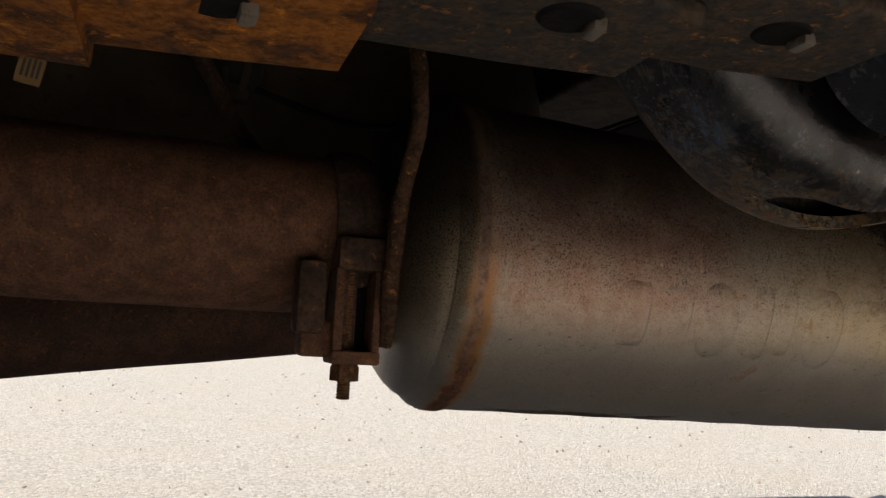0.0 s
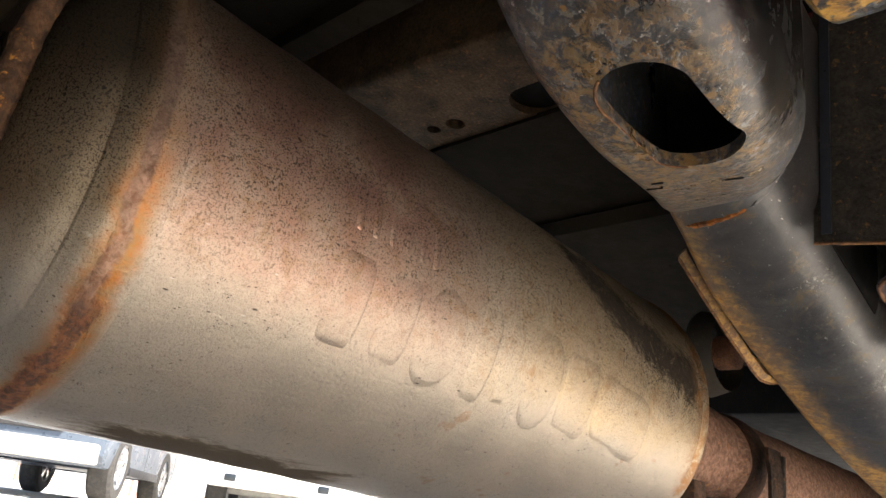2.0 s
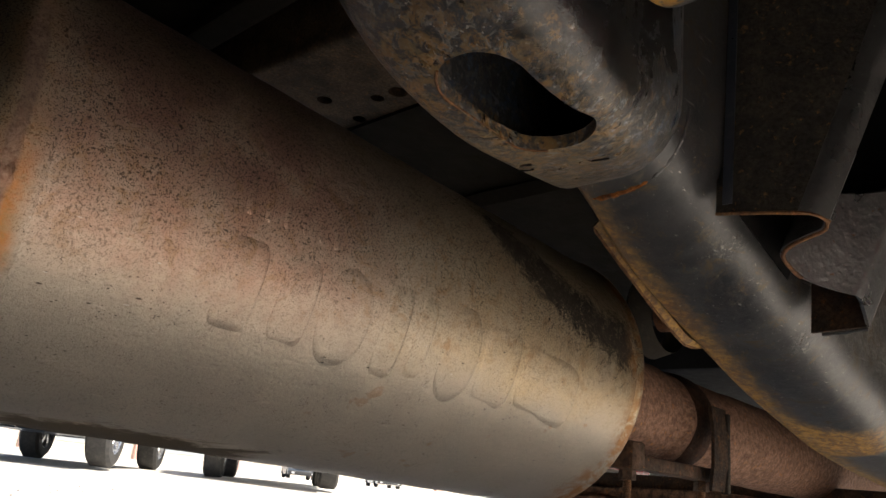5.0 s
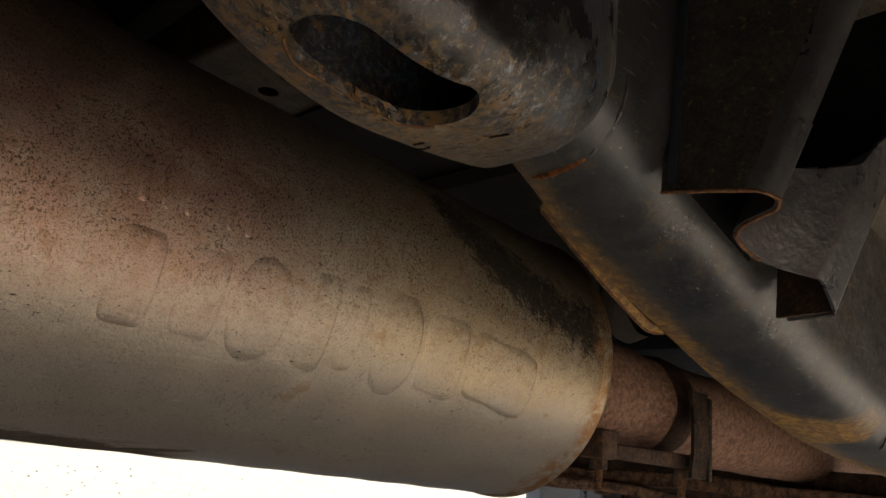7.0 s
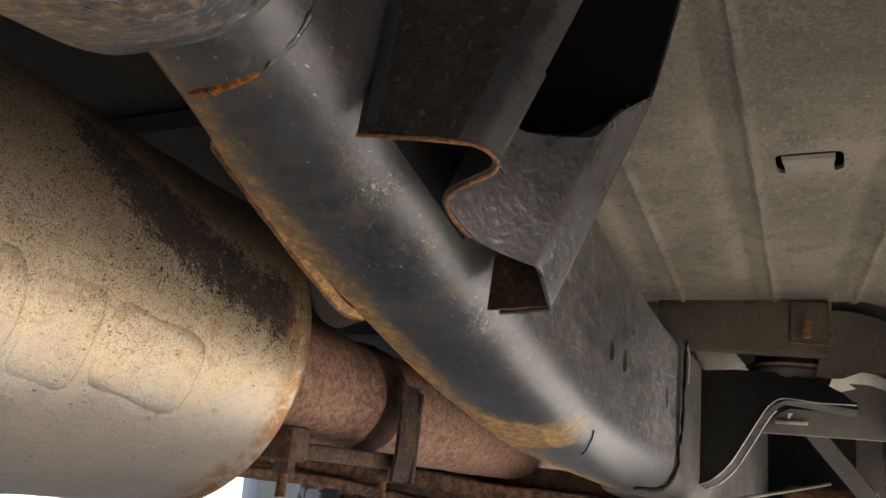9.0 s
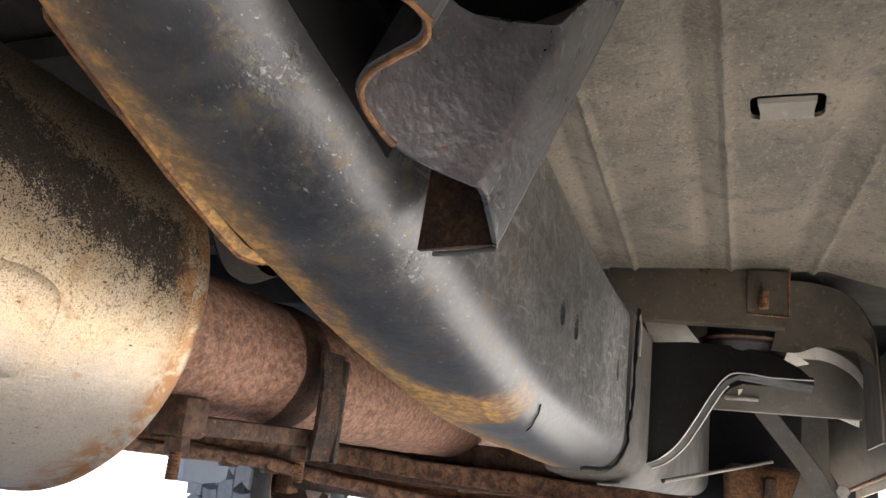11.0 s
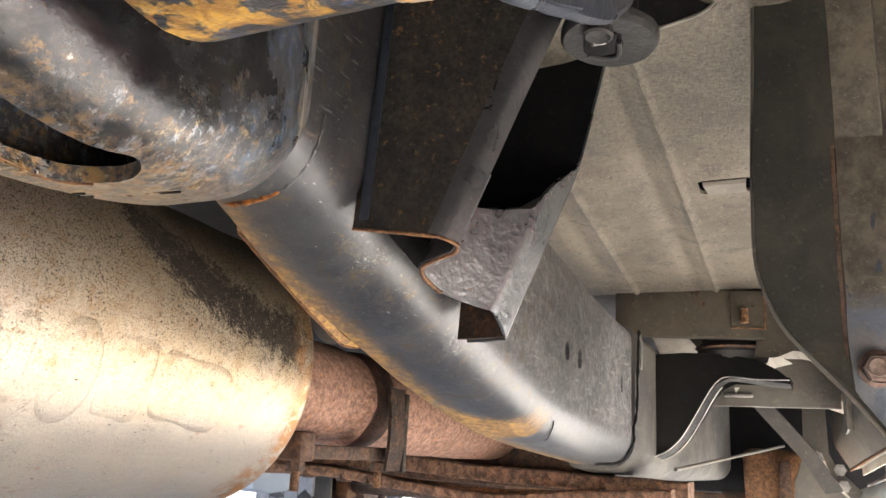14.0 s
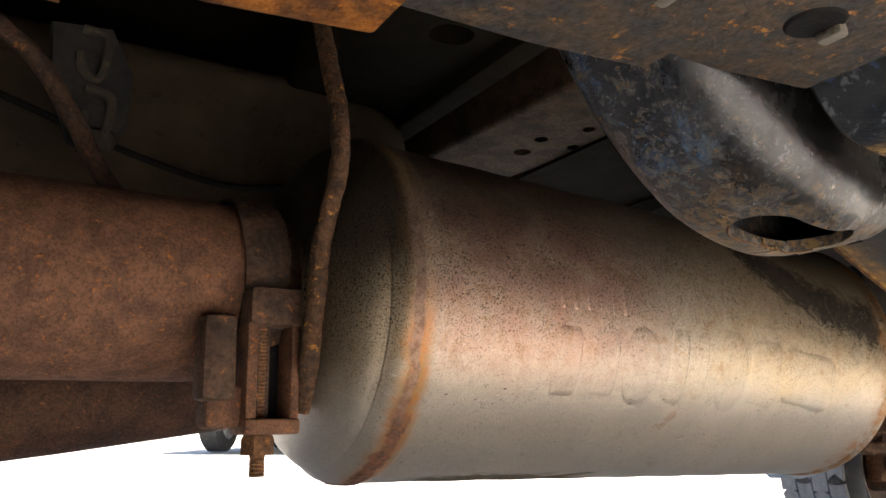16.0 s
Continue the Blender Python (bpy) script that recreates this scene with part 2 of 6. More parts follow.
def plain(name, color, rough, metal=0.0, vary=0.25, scale=40.0, relief=0.001, dirt=None, dirty=0.4):
    k = Mat(name)
    n = k.noise(scale, 5, 0.6, 0.2)
    c = k.mix(k.ramp(n, 0.3, 0.7), tuple(v * (1 - vary) for v in color), tuple(min(1, v * (1 + vary)) for v in color))
    if dirt:
        c = k.mix(k.ramp(k.noise(scale * 0.3, 5, 0.65, 0.5), 0.42, 0.68, 0.0, dirty), c, dirt)
        c = k.mix(k.ramp(k.noise(scale * 7, 3, 0.6), 0.60, 0.70, 0.0, dirty), c, dirt)
    return k.done(c, k.ramp(n, 0.3, 0.7, max(0.03, rough - 0.08), min(1, rough + 0.08)), metal, k.bump(k.noise(scale * 5, 4, 0.6), 0.35, relief))


def floor_undercoat():
    """Undercoated floor sheet, dusty tan over grey, with fine grit and wiped marks."""
    k = Mat("undercoat")
    c = k.mix(k.ramp(k.noise(5, 6, 0.62, 0.5), 0.35, 0.65), (0.125, 0.108, 0.083), (0.215, 0.185, 0.140))
    c = k.mix(k.ramp(k.noise(28, 5, 0.65, 0.4), 0.52, 0.66, 0.0, 0.55), c, (0.07, 0.064, 0.055))
    c = k.mix(k.ramp(k.noise(300, 5, 0.75), 0.56, 0.66), c, (0.30, 0.26, 0.20))
    c = k.mix(k.ramp(k.noise(170, 5, 0.75), 0.46, 0.34, 0.0, 0.8), c, (0.05, 0.045, 0.04))
    c = k.mix(k.ramp(k.noise(75, 6, 0.75, 0.5), 0.60, 0.70, 0.0, 0.45), c, (0.26, 0.225, 0.17))
    c = k.mix(k.ramp(k.noise(90, 4, 0.6, 0.0, k.stretch(0.3, 1, 1)), 0.60, 0.72, 0.0, 0.4), c, (0.27, 0.235, 0.18))
    # darker toward the rear edge, with grit there and at the front corner
    rear = k.ramp(k.math("ADD", k.axis(0), k.math("MULTIPLY", k.noise(9, 5, 0.6), 0.2)), 1.06, 0.93)
    c = k.mix(k.math("MULTIPLY", rear, 0.5), c, (0.072, 0.063, 0.048))
    front = k.ramp(k.math("ADD", k.axis(0), k.math("MULTIPLY", k.noise(22, 5, 0.7), 0.1)), 1.36, 1.44)
    grit = k.math("MULTIPLY", k.math("MAXIMUM", rear, front), k.ramp(k.noise(240, 6, 0.78), 0.46, 0.56))
    c = k.mix(k.math("MULTIPLY", grit, 0.5), c, (0.055, 0.048, 0.04))
    return k.done(c, 0.72, 0.0, k.bump(k.math("ADD", k.noise(330, 5, 0.7), k.noise(60, 5, 0.7)), 0.6, 0.003), 0.4)


def hanger_paint():
    """Hanger pressing: blue-black paint chipped to grey primer in flakes, ochre rust low down; the outer bend keeps its wax."""
    k = Mat("hanger_paint")
    n1, n2, n3 = k.noise(150, 6, 0.70, 0.5), k.noise(30, 6, 0.65, 0.4), k.noise(170, 7, 0.74, 0.5)
    off = k.math("SUBTRACT", n2, 0.5)
    inner = k.ramp(k.math("ADD", k.axis(1), k.math("MULTIPLY", off, 0.05)), 0.284, 0.306)
    c = k.mix(k.ramp(n2, 0.40, 0.60), (0.024, 0.025, 0.029), (0.058, 0.060, 0.066))
    worn = k.math("MULTIPLY", k.ramp(n1, 0.53, 0.60), inner)
    c = k.mix(k.math("MULTIPLY", worn, 0.8), c, k.mix(k.ramp(n3, 0.42, 0.58), (0.19, 0.182, 0.165), (0.15, 0.130, 0.100)))
    blue = k.math("MULTIPLY", k.math("MULTIPLY", k.ramp(k.noise(48, 7, 0.72, 1.0), 0.52, 0.57), k.ramp(k.axis(2), 0.632, 0.655)), inner)
    c = k.mix(k.math("MULTIPLY", blue, k.ramp(n1, 0.38, 0.55, 0.9, 0.3)), c, k.mix(k.ramp(n3, 0.42, 0.58), (0.045, 0.10, 0.22), (0.16, 0.24, 0.32)))
    rise = k.math("ADD", k.axis(2), k.math("MULTIPLY", off, 0.05))
    low = k.ramp(rise, 0.655, 0.622)
    c = k.mix(k.math("MULTIPLY", k.math("MULTIPLY", k.ramp(n3, 0.47, 0.57), low), 0.85), c, (0.30, 0.175, 0.060))
    c = k.mix(k.math("MULTIPLY", k.math("MULTIPLY", k.ramp(n1, 0.47, 0.39), low), 0.75), c, (0.22, 0.165, 0.085))
    c = k.mix(k.math("MULTIPLY", k.ramp(k.noise(150, 4, 0.6), 0.63, 0.67), k.math("ADD", 0.05, k.math("MULTIPLY", inner, 0.5))), c, (0.38, 0.18, 0.04))
    c = k.mix(k.ramp(k.noise(330, 3, 0.6), 0.65, 0.69, 0.0, 0.75), c, (0.40, 0.385, 0.36))
    film = k.math("MULTIPLY", k.math("SUBTRACT", 1.0, inner), k.ramp(n1, 0.50, 0.60, 0.95, 0.45))
    c = k.mix(film, c, k.mix(k.ramp(n2, 0.38, 0.62), (0.036, 0.036, 0.038), (0.066, 0.065, 0.066)))
    # small pale, blue and ochre flecks where the bend is scuffed
    scuffed = k.math("MULTIPLY", k.ramp(k.math("ADD", k.axis(1), k.math("MULTIPLY", off, 0.05)), 0.276, 0.290), k.math("MULTIPLY", k.ramp(rise, 0.700, 0.655), k.ramp(k.axis(0), 0.30, 0.37, 0.25, 1.0)))
    tint = k.mix(k.ramp(k.noise(95, 3, 0.5), 0.46, 0.54), (0.29, 0.31, 0.34), (0.34, 0.24, 0.12))
    c = k.mix(k.math("MULTIPLY", scuffed, k.ramp(k.noise(260, 6, 0.75, 0.4), 0.53, 0.62, 0.0, 0.85)), c, tint)
    # the rub mark down the front edge of the pressing
    rub = k.math("MULTIPLY", k.ramp(k.math("ADD", k.axis(0), k.math("MULTIPLY", off, 0.02)), 0.446, 0.458), k.ramp(k.axis(2), 0.655, 0.675))
    c = k.mix(k.math("MULTIPLY", rub, k.ramp(k.noise(130, 5, 0.7, 0.2, k.stretch(1.4, 1.4, 0.2)), 0.46, 0.60, 0.0, 0.8)), c, (0.36, 0.31, 0.23))
    rough = k.math("ADD", k.ramp(n2, 0.35, 0.6, 0.18, 0.28), k.math("MULTIPLY", k.math("ADD", inner, worn), 0.08))
    metal = k.math("SUBTRACT", 0.85, k.math("MULTIPLY", inner, 0.50))
    return k.done(c, rough, metal, k.bump(k.math("ADD", k.math("MULTIPLY", worn, 0.5), k.math("ADD", k.noise(240, 4, 0.6), k.math("MULTIPLY", n3, 0.7))), k.math("ADD", 0.16, k.math("MULTIPLY", inner, 0.34)), 0.0012), 0.7)


def rail_paint():
    """Rail: thin worn black film over steel, grained by scratches, tan dust, ochre rust along the lower inner edge."""
    k = Mat("rail_paint")
    x, y, z = k.axis(0), k.axis(1), k.axis(2)
    n1, n2 = k.noise(18, 6, 0.65, 0.4), k.noise(90, 6, 0.7, 0.5)
    off = k.math("SUBTRACT", n2, 0.5)
    # height above the rail's underside, whose line falls forward in a shallow curve
    under = k.math("ADD", k.math("MULTIPLY", k.math("MULTIPLY", x, x), 0.2225), k.math("SUBTRACT", 0.9058, k.math("MULTIPLY", x, 0.5748)))
    height = k.math("SUBTRACT", z, under)
    side = k.ramp(height, 0.024, 0.050)
    c = k.mix(k.ramp(n1, 0.35, 0.65), (0.050, 0.050, 0.054), (0.100, 0.099, 0.100))
    scratch = k.ramp(k.noise(85, 9, 0.80, 1.2), 0.42, 0.66, 0.0, 0.85)
    scratch = k.math("MULTIPLY", k.math("MULTIPLY", scratch, k.ramp(x, 0.54, 0.62)), k.math("ADD", 0.12, k.math("MULTIPLY", side, 0.88)))
    c = k.mix(scratch, c, (0.36, 0.35, 0.325))
    long = k.math("MULTIPLY", k.ramp(k.noise(60, 4, 0.6, 0.4, k.stretch(0.35, 1.0, 3.5)), 0.62, 0.68, 0.0, 0.55), side)
    c = k.mix(long, c, (0.46, 0.44, 0.40))
    pits = k.ramp(k.noise(420, 5, 0.75, 0.3), 0.50, 0.62, 0.0, 0.42)
    pits = k.math("MULTIPLY", pits, k.math("ADD", 0.2, k.math("MULTIPLY", side, 0.8)))
    c = k.mix(pits, c, (0.030, 0.030, 0.034))
    grime = k.ramp(k.noise(26, 7, 0.72, 0.5), 0.50, 0.70, 0.0, 0.45)
    c = k.mix(grime, c, (0.075, 0.068, 0.058))
    dust = k.ramp(k.noise(60, 7, 0.75, 0.5), 0.58, 0.70, 0.0, 0.5)
    c = k.mix(dust, c, (0.22, 0.185, 0.135))
    specks = k.ramp(k.noise(340, 4, 0.7, 0.0, k.stretch(0.5, 1.0, 1.3)), 0.63, 0.70, 0.0, 0.55)
    c = k.mix(specks, c, (0.55, 0.52, 0.47))
    smear = k.math("MULTIPLY", k.ramp(k.noise(34, 8, 0.8, 1.0), 0.53, 0.66, 0.0, 0.7), k.ramp(x, 1.05, 0.85))
    c = k.mix(smear, c, (0.19, 0.135, 0.07))
    scab = k.math("MULTIPLY", k.ramp(x, 0.84, 0.91), k.ramp(x, 0.965, 0.940))
    reach = k.math("ADD", k.math("ADD", y, k.math("MULTIPLY", off, 0.045)), k.math("MULTIPLY", scab, 0.055))
    edge = k.math("MULTIPLY", k.math("MULTIPLY", k.ramp(reach, 0.398, 0.432), k.ramp(k.noise(240, 5, 0.7), 0.36, 0.58, 0.55, 1.0)), k.math("MULTIPLY", k.ramp(height, 0.03, 0.012), k.ramp(x, 0.40, 0.50)))
    rust = k.mix(k.ramp(k.noise(130, 6, 0.7, 0.4), 0.40, 0.62), (0.21, 0.105, 0.034), (0.54, 0.30, 0.065))
    c = k.mix(edge, c, rust)
    # road dirt dulls the film toward the front
    dull = k.ramp(x, 0.98, 1.26)
    bare = k.math("MULTIPLY", k.math("SUBTRACT", 1.0, edge), k.math("SUBTRACT", 1.0, k.math("MULTIPLY", dull, 0.55)))
    rough = k.math("ADD", k.math("ADD", k.ramp(n1, 0.3, 0.7, 0.28, 0.41), k.math("MULTIPLY", dull, 0.26)), k.math("MULTIPLY", k.math("ADD", edge, k.math("ADD", k.math("ADD", dust, smear), specks)), 0.28))
    metal = k.math("MULTIPLY", bare, 0.62)
    welds = None
    for spot in ((0.583, 0.352, 0.652), (0.716, 0.353, 0.616)):
        d = k.node("VectorMath")
        d.operation = "DISTANCE"
        k.put(d.inputs[0], k.pos)
        d.inputs[1].default_value = spot
        near = k.ramp(k.math("ADD", d.outputs["Value"], k.math("MULTIPLY", off, 0.02)), 0.019, 0.006)
        welds = near if welds is None else k.math("MAXIMUM", welds, near)
    flakes = k.noise(210, 5, 0.7, 0.1)
    c = k.mix(k.math("MULTIPLY", welds, k.ramp(flakes, 0.54, 0.62, 0.0, 0.7)), c, (0.36, 0.34, 0.31))
    c = k.mix(k.math("MULTIPLY", welds, k.ramp(flakes, 0.42, 0.36)), c, (0.05, 0.04, 0.03))
    relief = k.math("ADD", k.math("MULTIPLY", pits, -0.6), k.math("ADD", k.math("MULTIPLY", n2, 0.6), k.math("MULTIPLY", k.noise(420, 3, 0.6), 0.4)))
    relief = k.math("ADD", relief, k.math("MULTIPLY", k.math("MULTIPLY", welds, flakes), 2.2))
    return k.done(c, rough, metal, k.bump(relief, 0.45, 0.0011), 0.75)


def eye_paint():
    """Spring eye: blue-black paint with pale chips, yellow ochre rust gathered along its underside."""
    k = Mat("eye_paint")
    n1, n2 = k.noise(120, 5, 0.65, 0.4), k.noise(38, 6, 0.65, 0.5)
    c = k.mix(k.ramp(n2, 0.4, 0.6), (0.016, 0.018, 0.022), (0.040, 0.042, 0.046))
    c = k.mix(k.ramp(n1, 0.575, 0.64, 0.0, 0.85), c, (0.17, 0.18, 0.195))
    c = k.mix(k.ramp(k.noise(70, 5, 0.6, 0.5), 0.62, 0.66, 0.0, 0.8), c, (0.05, 0.09, 0.18))
    c = k.mix(k.ramp(k.noise(95, 4, 0.55), 0.64, 0.67, 0.0, 0.9), c, (0.36, 0.23, 0.09))
    low = k.ramp(k.math("ADD", k.axis(2), k.math("MULTIPLY", k.math("SUBTRACT", n2, 0.5), 0.012)), 0.6560, 0.6515)
    low = k.math("MULTIPLY", low, k.ramp(k.math("ADD", k.axis(0), k.math("MULTIPLY", k.math("SUBTRACT", n2, 0.5), 0.06)), 0.286, 0.306))
    c = k.mix(k.math("MULTIPLY", low, k.ramp(k.noise(85, 5, 0.65, 0.4), 0.42, 0.50)), c, k.mix(k.ramp(n1, 0.42, 0.6), (0.30, 0.15, 0.035), (0.54, 0.31, 0.055)))
    return k.done(c, k.ramp(n2, 0.3, 0.7, 0.28, 0.42), 0.25, k.bump(k.math("ADD", n1, k.noise(330, 3, 0.6)), 0.45, 0.0013), 0.6)


def bracket_film():
    """Thick glossy chassis paint with an orange-peel skin, a few brown pinholes and pale scuffs."""
    k = Mat("bracket_film")
    n = k.noise(24, 5, 0.6, 0.3)
    c = k.mix(k.ramp(n, 0.35, 0.65), (0.130, 0.129, 0.130), (0.180, 0.178, 0.178))
    c = k.mix(k.ramp(k.noise(260, 4, 0.65), 0.62, 0.70, 0.0, 0.6), c, (0.30, 0.29, 0.27))
    c = k.mix(k.ramp(k.noise(190, 4, 0.6), 0.66, 0.71, 0.0, 0.8), c, (0.16, 0.085, 0.035))
    peel = k.math("ADD", k.noise(210, 2, 0.4), k.math("MULTIPLY", k.noise(520, 2, 0.5), 0.25))
    return k.done(c, k.ramp(n, 0.3, 0.7, 0.26, 0.34), 0.74, k.bump(peel, 0.5, 0.0012), 0.6)


def bracket_plate():
    """Side bracket face: blue-grey wax low down, dried tan mud above."""
    k = Mat("mud_and_blue_wax")
    n = k.noise(20, 6, 0.65, 0.5)
    high = k.ramp(k.math("ADD", k.axis(2), k.math("MULTIPLY", k.math("SUBTRACT", n, 0.5), 0.12)), 0.600, 0.650)
    c = k.mix(k.ramp(n, 0.4, 0.62), (0.15, 0.175, 0.225), (0.28, 0.285, 0.29))
    mud = k.mix(k.ramp(k.noise(60, 7, 0.74, 0.4), 0.35, 0.65), (0.075, 0.066, 0.050), (0.175, 0.148, 0.108))
    c = k.mix(high, c, mud)
    c = k.mix(k.ramp(k.noise(60, 4, 0.6, 0.3, k.stretch(1, 1.5, 0.6)), 0.66, 0.72, 0.0, 0.8), c, (0.04, 0.05, 0.08))
    c = k.mix(k.ramp(k.noise(300, 4, 0.7), 0.58, 0.68, 0.0, 0.55), c, (0.28, 0.24, 0.185))
    return k.done(c, k.ramp(high, 0, 1, 0.4, 0.75), 0.0, k.bump(k.math("ADD", k.noise(200, 4, 0.6), n), 0.45, 0.002), 0.5)


M_MUFFLER = stainless()
M_PIPE = rusty_steel("rusty_pipe", (0.135, 0.066, 0.040), (0.250, 0.122, 0.070), (0.50, 0.185, 0.035), 60, 520, 0.003, 0.75)
M_PIPE_FRONT = rusty_steel("pink_rust", (0.21, 0.115, 0.077), (0.43, 0.25, 0.175), (0.54, 0.23, 0.06), 150, 400, 0.004, 0.8)
M_ROD = rusty_steel("scabby_rod", (0.052, 0.028, 0.017), (0.15, 0.075, 0.036), (0.60, 0.27, 0.05), 140, 330, 0.004, 0.95)
M_SHAFT = rusty_steel("shaft_rust", (0.045, 0.022, 0.014), (0.10, 0.046, 0.026), (0.26, 0.09, 0.025), 30, 460, 0.0025, 0.6)
M_MEMBER = rusty_steel("member_dust", (0.062, 0.039, 0.021), (0.155, 0.100, 0.054), (0.40, 0.18, 0.05), 26, 300, 0.0025, 0.5)
M_RUST_DARK = rusty_steel("dark_rust", (0.058, 0.036, 0.025), (0.135, 0.075, 0.046), (0.38, 0.16, 0.05), 40, 260, 0.003, 0.7)
M_RUST_VIVID = rusty_steel("vivid_rust", (0.080, 0.028, 0.008), (0.42, 0.145, 0.016), (0.75, 0.28, 0.02), 60, 330, 0.004, 0.85)
M_RUST_ORANGE = rusty_steel("orange_rust", (0.12, 0.06, 0.032), (0.28, 0.14, 0.06), (0.52, 0.22, 0.045), 130, 420, 0.0025, 0.75)
M_LEAF = rusty_steel("spring_steel", (0.036, 0.035, 0.036), (0.090, 0.060, 0.036), (0.46, 0.20, 0.04), 95, 280, 0.003, 0.85)
M_RAIL = rail_paint()
M_HANGER = hanger_paint()
M_BRACKET = bracket_film()
# rust specks on a base coloured dark for the bracket wall's shade
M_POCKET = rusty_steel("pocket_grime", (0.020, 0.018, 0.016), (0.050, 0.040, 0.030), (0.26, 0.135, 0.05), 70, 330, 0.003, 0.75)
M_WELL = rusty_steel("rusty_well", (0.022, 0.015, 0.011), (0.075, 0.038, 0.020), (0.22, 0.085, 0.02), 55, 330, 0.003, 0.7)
M_SCALE = rusty_steel("scaled_rust", (0.11, 0.064, 0.044), (0.37, 0.205, 0.12), (0.50, 0.20, 0.05), 80, 300, 0.006, 0.75)
M_EYE = eye_paint()
M_SLEEVE = painted_steel("sleeve_scale", (0.17, 0.155, 0.13), (0.36, 0.19, 0.045), 0.55, 0.5, 90, (0.17, 0.15, 0.12), 0.5, 0.003)
M_RIMSCALE = painted_steel("rim_scale", (0.24, 0.215, 0.18), (0.42, 0.24, 0.05), 0.50, 0.6, 75, (0.40, 0.36, 0.30), 0.6, 0.004)
M_FORE = painted_steel("dusty_rail", (0.075, 0.073, 0.070), (0.26, 0.15, 0.07), 0.66, 0.62, 40, (0.22, 0.20, 0.165), 0.45, 0.002, 0.0, 0.12)
M_SIDE = bracket_plate()
# black paint, and also the flat darkness put into slots and recesses
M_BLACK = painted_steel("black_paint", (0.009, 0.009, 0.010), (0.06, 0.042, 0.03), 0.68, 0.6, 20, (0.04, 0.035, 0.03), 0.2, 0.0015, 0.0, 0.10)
M_LUG = painted_steel("lug_blue", (0.07, 0.08, 0.108), (0.20, 0.18, 0.16), 0.70, 0.26, 26, (0.13, 0.14, 0.165), 0.25, 0.0015, 0.7)
M_MOUNT = painted_steel("mount_black", (0.008, 0.008, 0.008), (0.06, 0.042, 0.03), 0.68, 0.5, 60, (0.035, 0.031, 0.025), 0.20, 0.0025, 0.0, 0.12)
M_CAM = painted_steel("washer_grime", (0.022, 0.022, 0.022), (0.15, 0.08, 0.03), 0.66, 0.5, 90, (0.10, 0.095, 0.085), 0.30, 0.003, 0.0, 0.25)
M_FLOOR = floor_undercoat()
M_DUSTY = painted_steel("dusty_plate", (0.045, 0.041, 0.036), (0.12, 0.075, 0.04), 0.64, 0.65, 11, (0.10, 0.084, 0.062), 0.55, 0.003, 0.0, 0.3)
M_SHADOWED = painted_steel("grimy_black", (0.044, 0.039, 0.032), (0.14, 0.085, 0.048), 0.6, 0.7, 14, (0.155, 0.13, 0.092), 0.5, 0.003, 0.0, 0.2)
# darker copy of the grime above; its near-black colour carries the overhead shade
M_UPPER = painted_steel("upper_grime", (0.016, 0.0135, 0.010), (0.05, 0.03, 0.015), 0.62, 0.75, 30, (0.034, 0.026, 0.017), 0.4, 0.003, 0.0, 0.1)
M_SILL = painted_steel("dusty_sill", (0.115, 0.103, 0.085), (0.20, 0.11, 0.055), 0.68, 0.5, 9, (0.22, 0.19, 0.145), 0.55, 0.003)
M_TANK = plain("grimy_tank", (0.30, 0.26, 0.21), 0.7, 0.0, 0.2, 7, 0.002, (0.16, 0.13, 0.10), 0.5)
M_WING = plain("olive_dust", (0.020, 0.0190, 0.0140), 0.8, 0.0, 0.45, 40, 0.003, (0.070, 0.062, 0.040), 0.6)
M_TANKSIDE = plain("olive_grime", (0.175, 0.135, 0.085), 0.8, 0.0, 0.25, 9, 0.003, (0.075, 0.052, 0.032), 0.6)
M_RUBBER = plain("rubber", (0.03, 0.029, 0.028), 0.8, 0.0, 0.3, 60, 0.001, (0.10, 0.09, 0.08), 0.4)
M_TYRE = plain("tyre_rubber", (0.17, 0.168, 0.168), 0.85, 0.0, 0.2, 50, 0.001, (0.19, 0.18, 0.17), 0.5)
M_LINER = plain("pale_grey_panel", (0.30, 0.34, 0.38), 0.6, 0.0, 0.08, 8, 0.001)
M_BOLT = rusty_steel("bolt_steel", (0.19, 0.13, 0.10), (0.34, 0.25, 0.20), (0.45, 0.28, 0.15), 60, 300, 0.001, 0.4)
M_BRIGHT = plain("worn_bright_steel", (0.55, 0.53, 0.50), 0.4, 0.8, 0.2, 60, 0.001, (0.25, 0.18, 0.12), 0.4)
M_RED = plain("red_body_paint", (0.30, 0.02, 0.025), 0.3, 0.0, 0.1, 10, 0.0003, (0.22, 0.14, 0.11), 0.5)
M_CREAM = plain("cream_primer", (0.70, 0.66, 0.57), 0.6, 0.0, 0.12, 24, 0.001, (0.30, 0.25, 0.19), 0.7)
M_STEP = plain("step_bar_metal", (0.70, 0.70, 0.67), 0.38, 0.15, 0.08, 30, 0.0006, (0.36, 0.30, 0.22), 0.7)
M_GROUND = ground_gravel()
M_WHITE = plain("white_car_paint", (0.75, 0.76, 0.77), 0.25, 0.0, 0.04, 4, 0.0002)
M_SILVER = plain("silver_car_paint", (0.42, 0.44, 0.47), 0.28, 0.6, 0.08, 4, 0.0002)
M_GREYCAR = plain("grey_car_paint", (0.09, 0.11, 0.14), 0.3, 0.2, 0.08, 4, 0.0002)
M_ROCKER = painted_steel("rocker_dust", (0.24, 0.215, 0.175), (0.26, 0.14, 0.06), 0.68, 0.42, 12, (0.36, 0.31, 0.235), 0.5, 0.003)
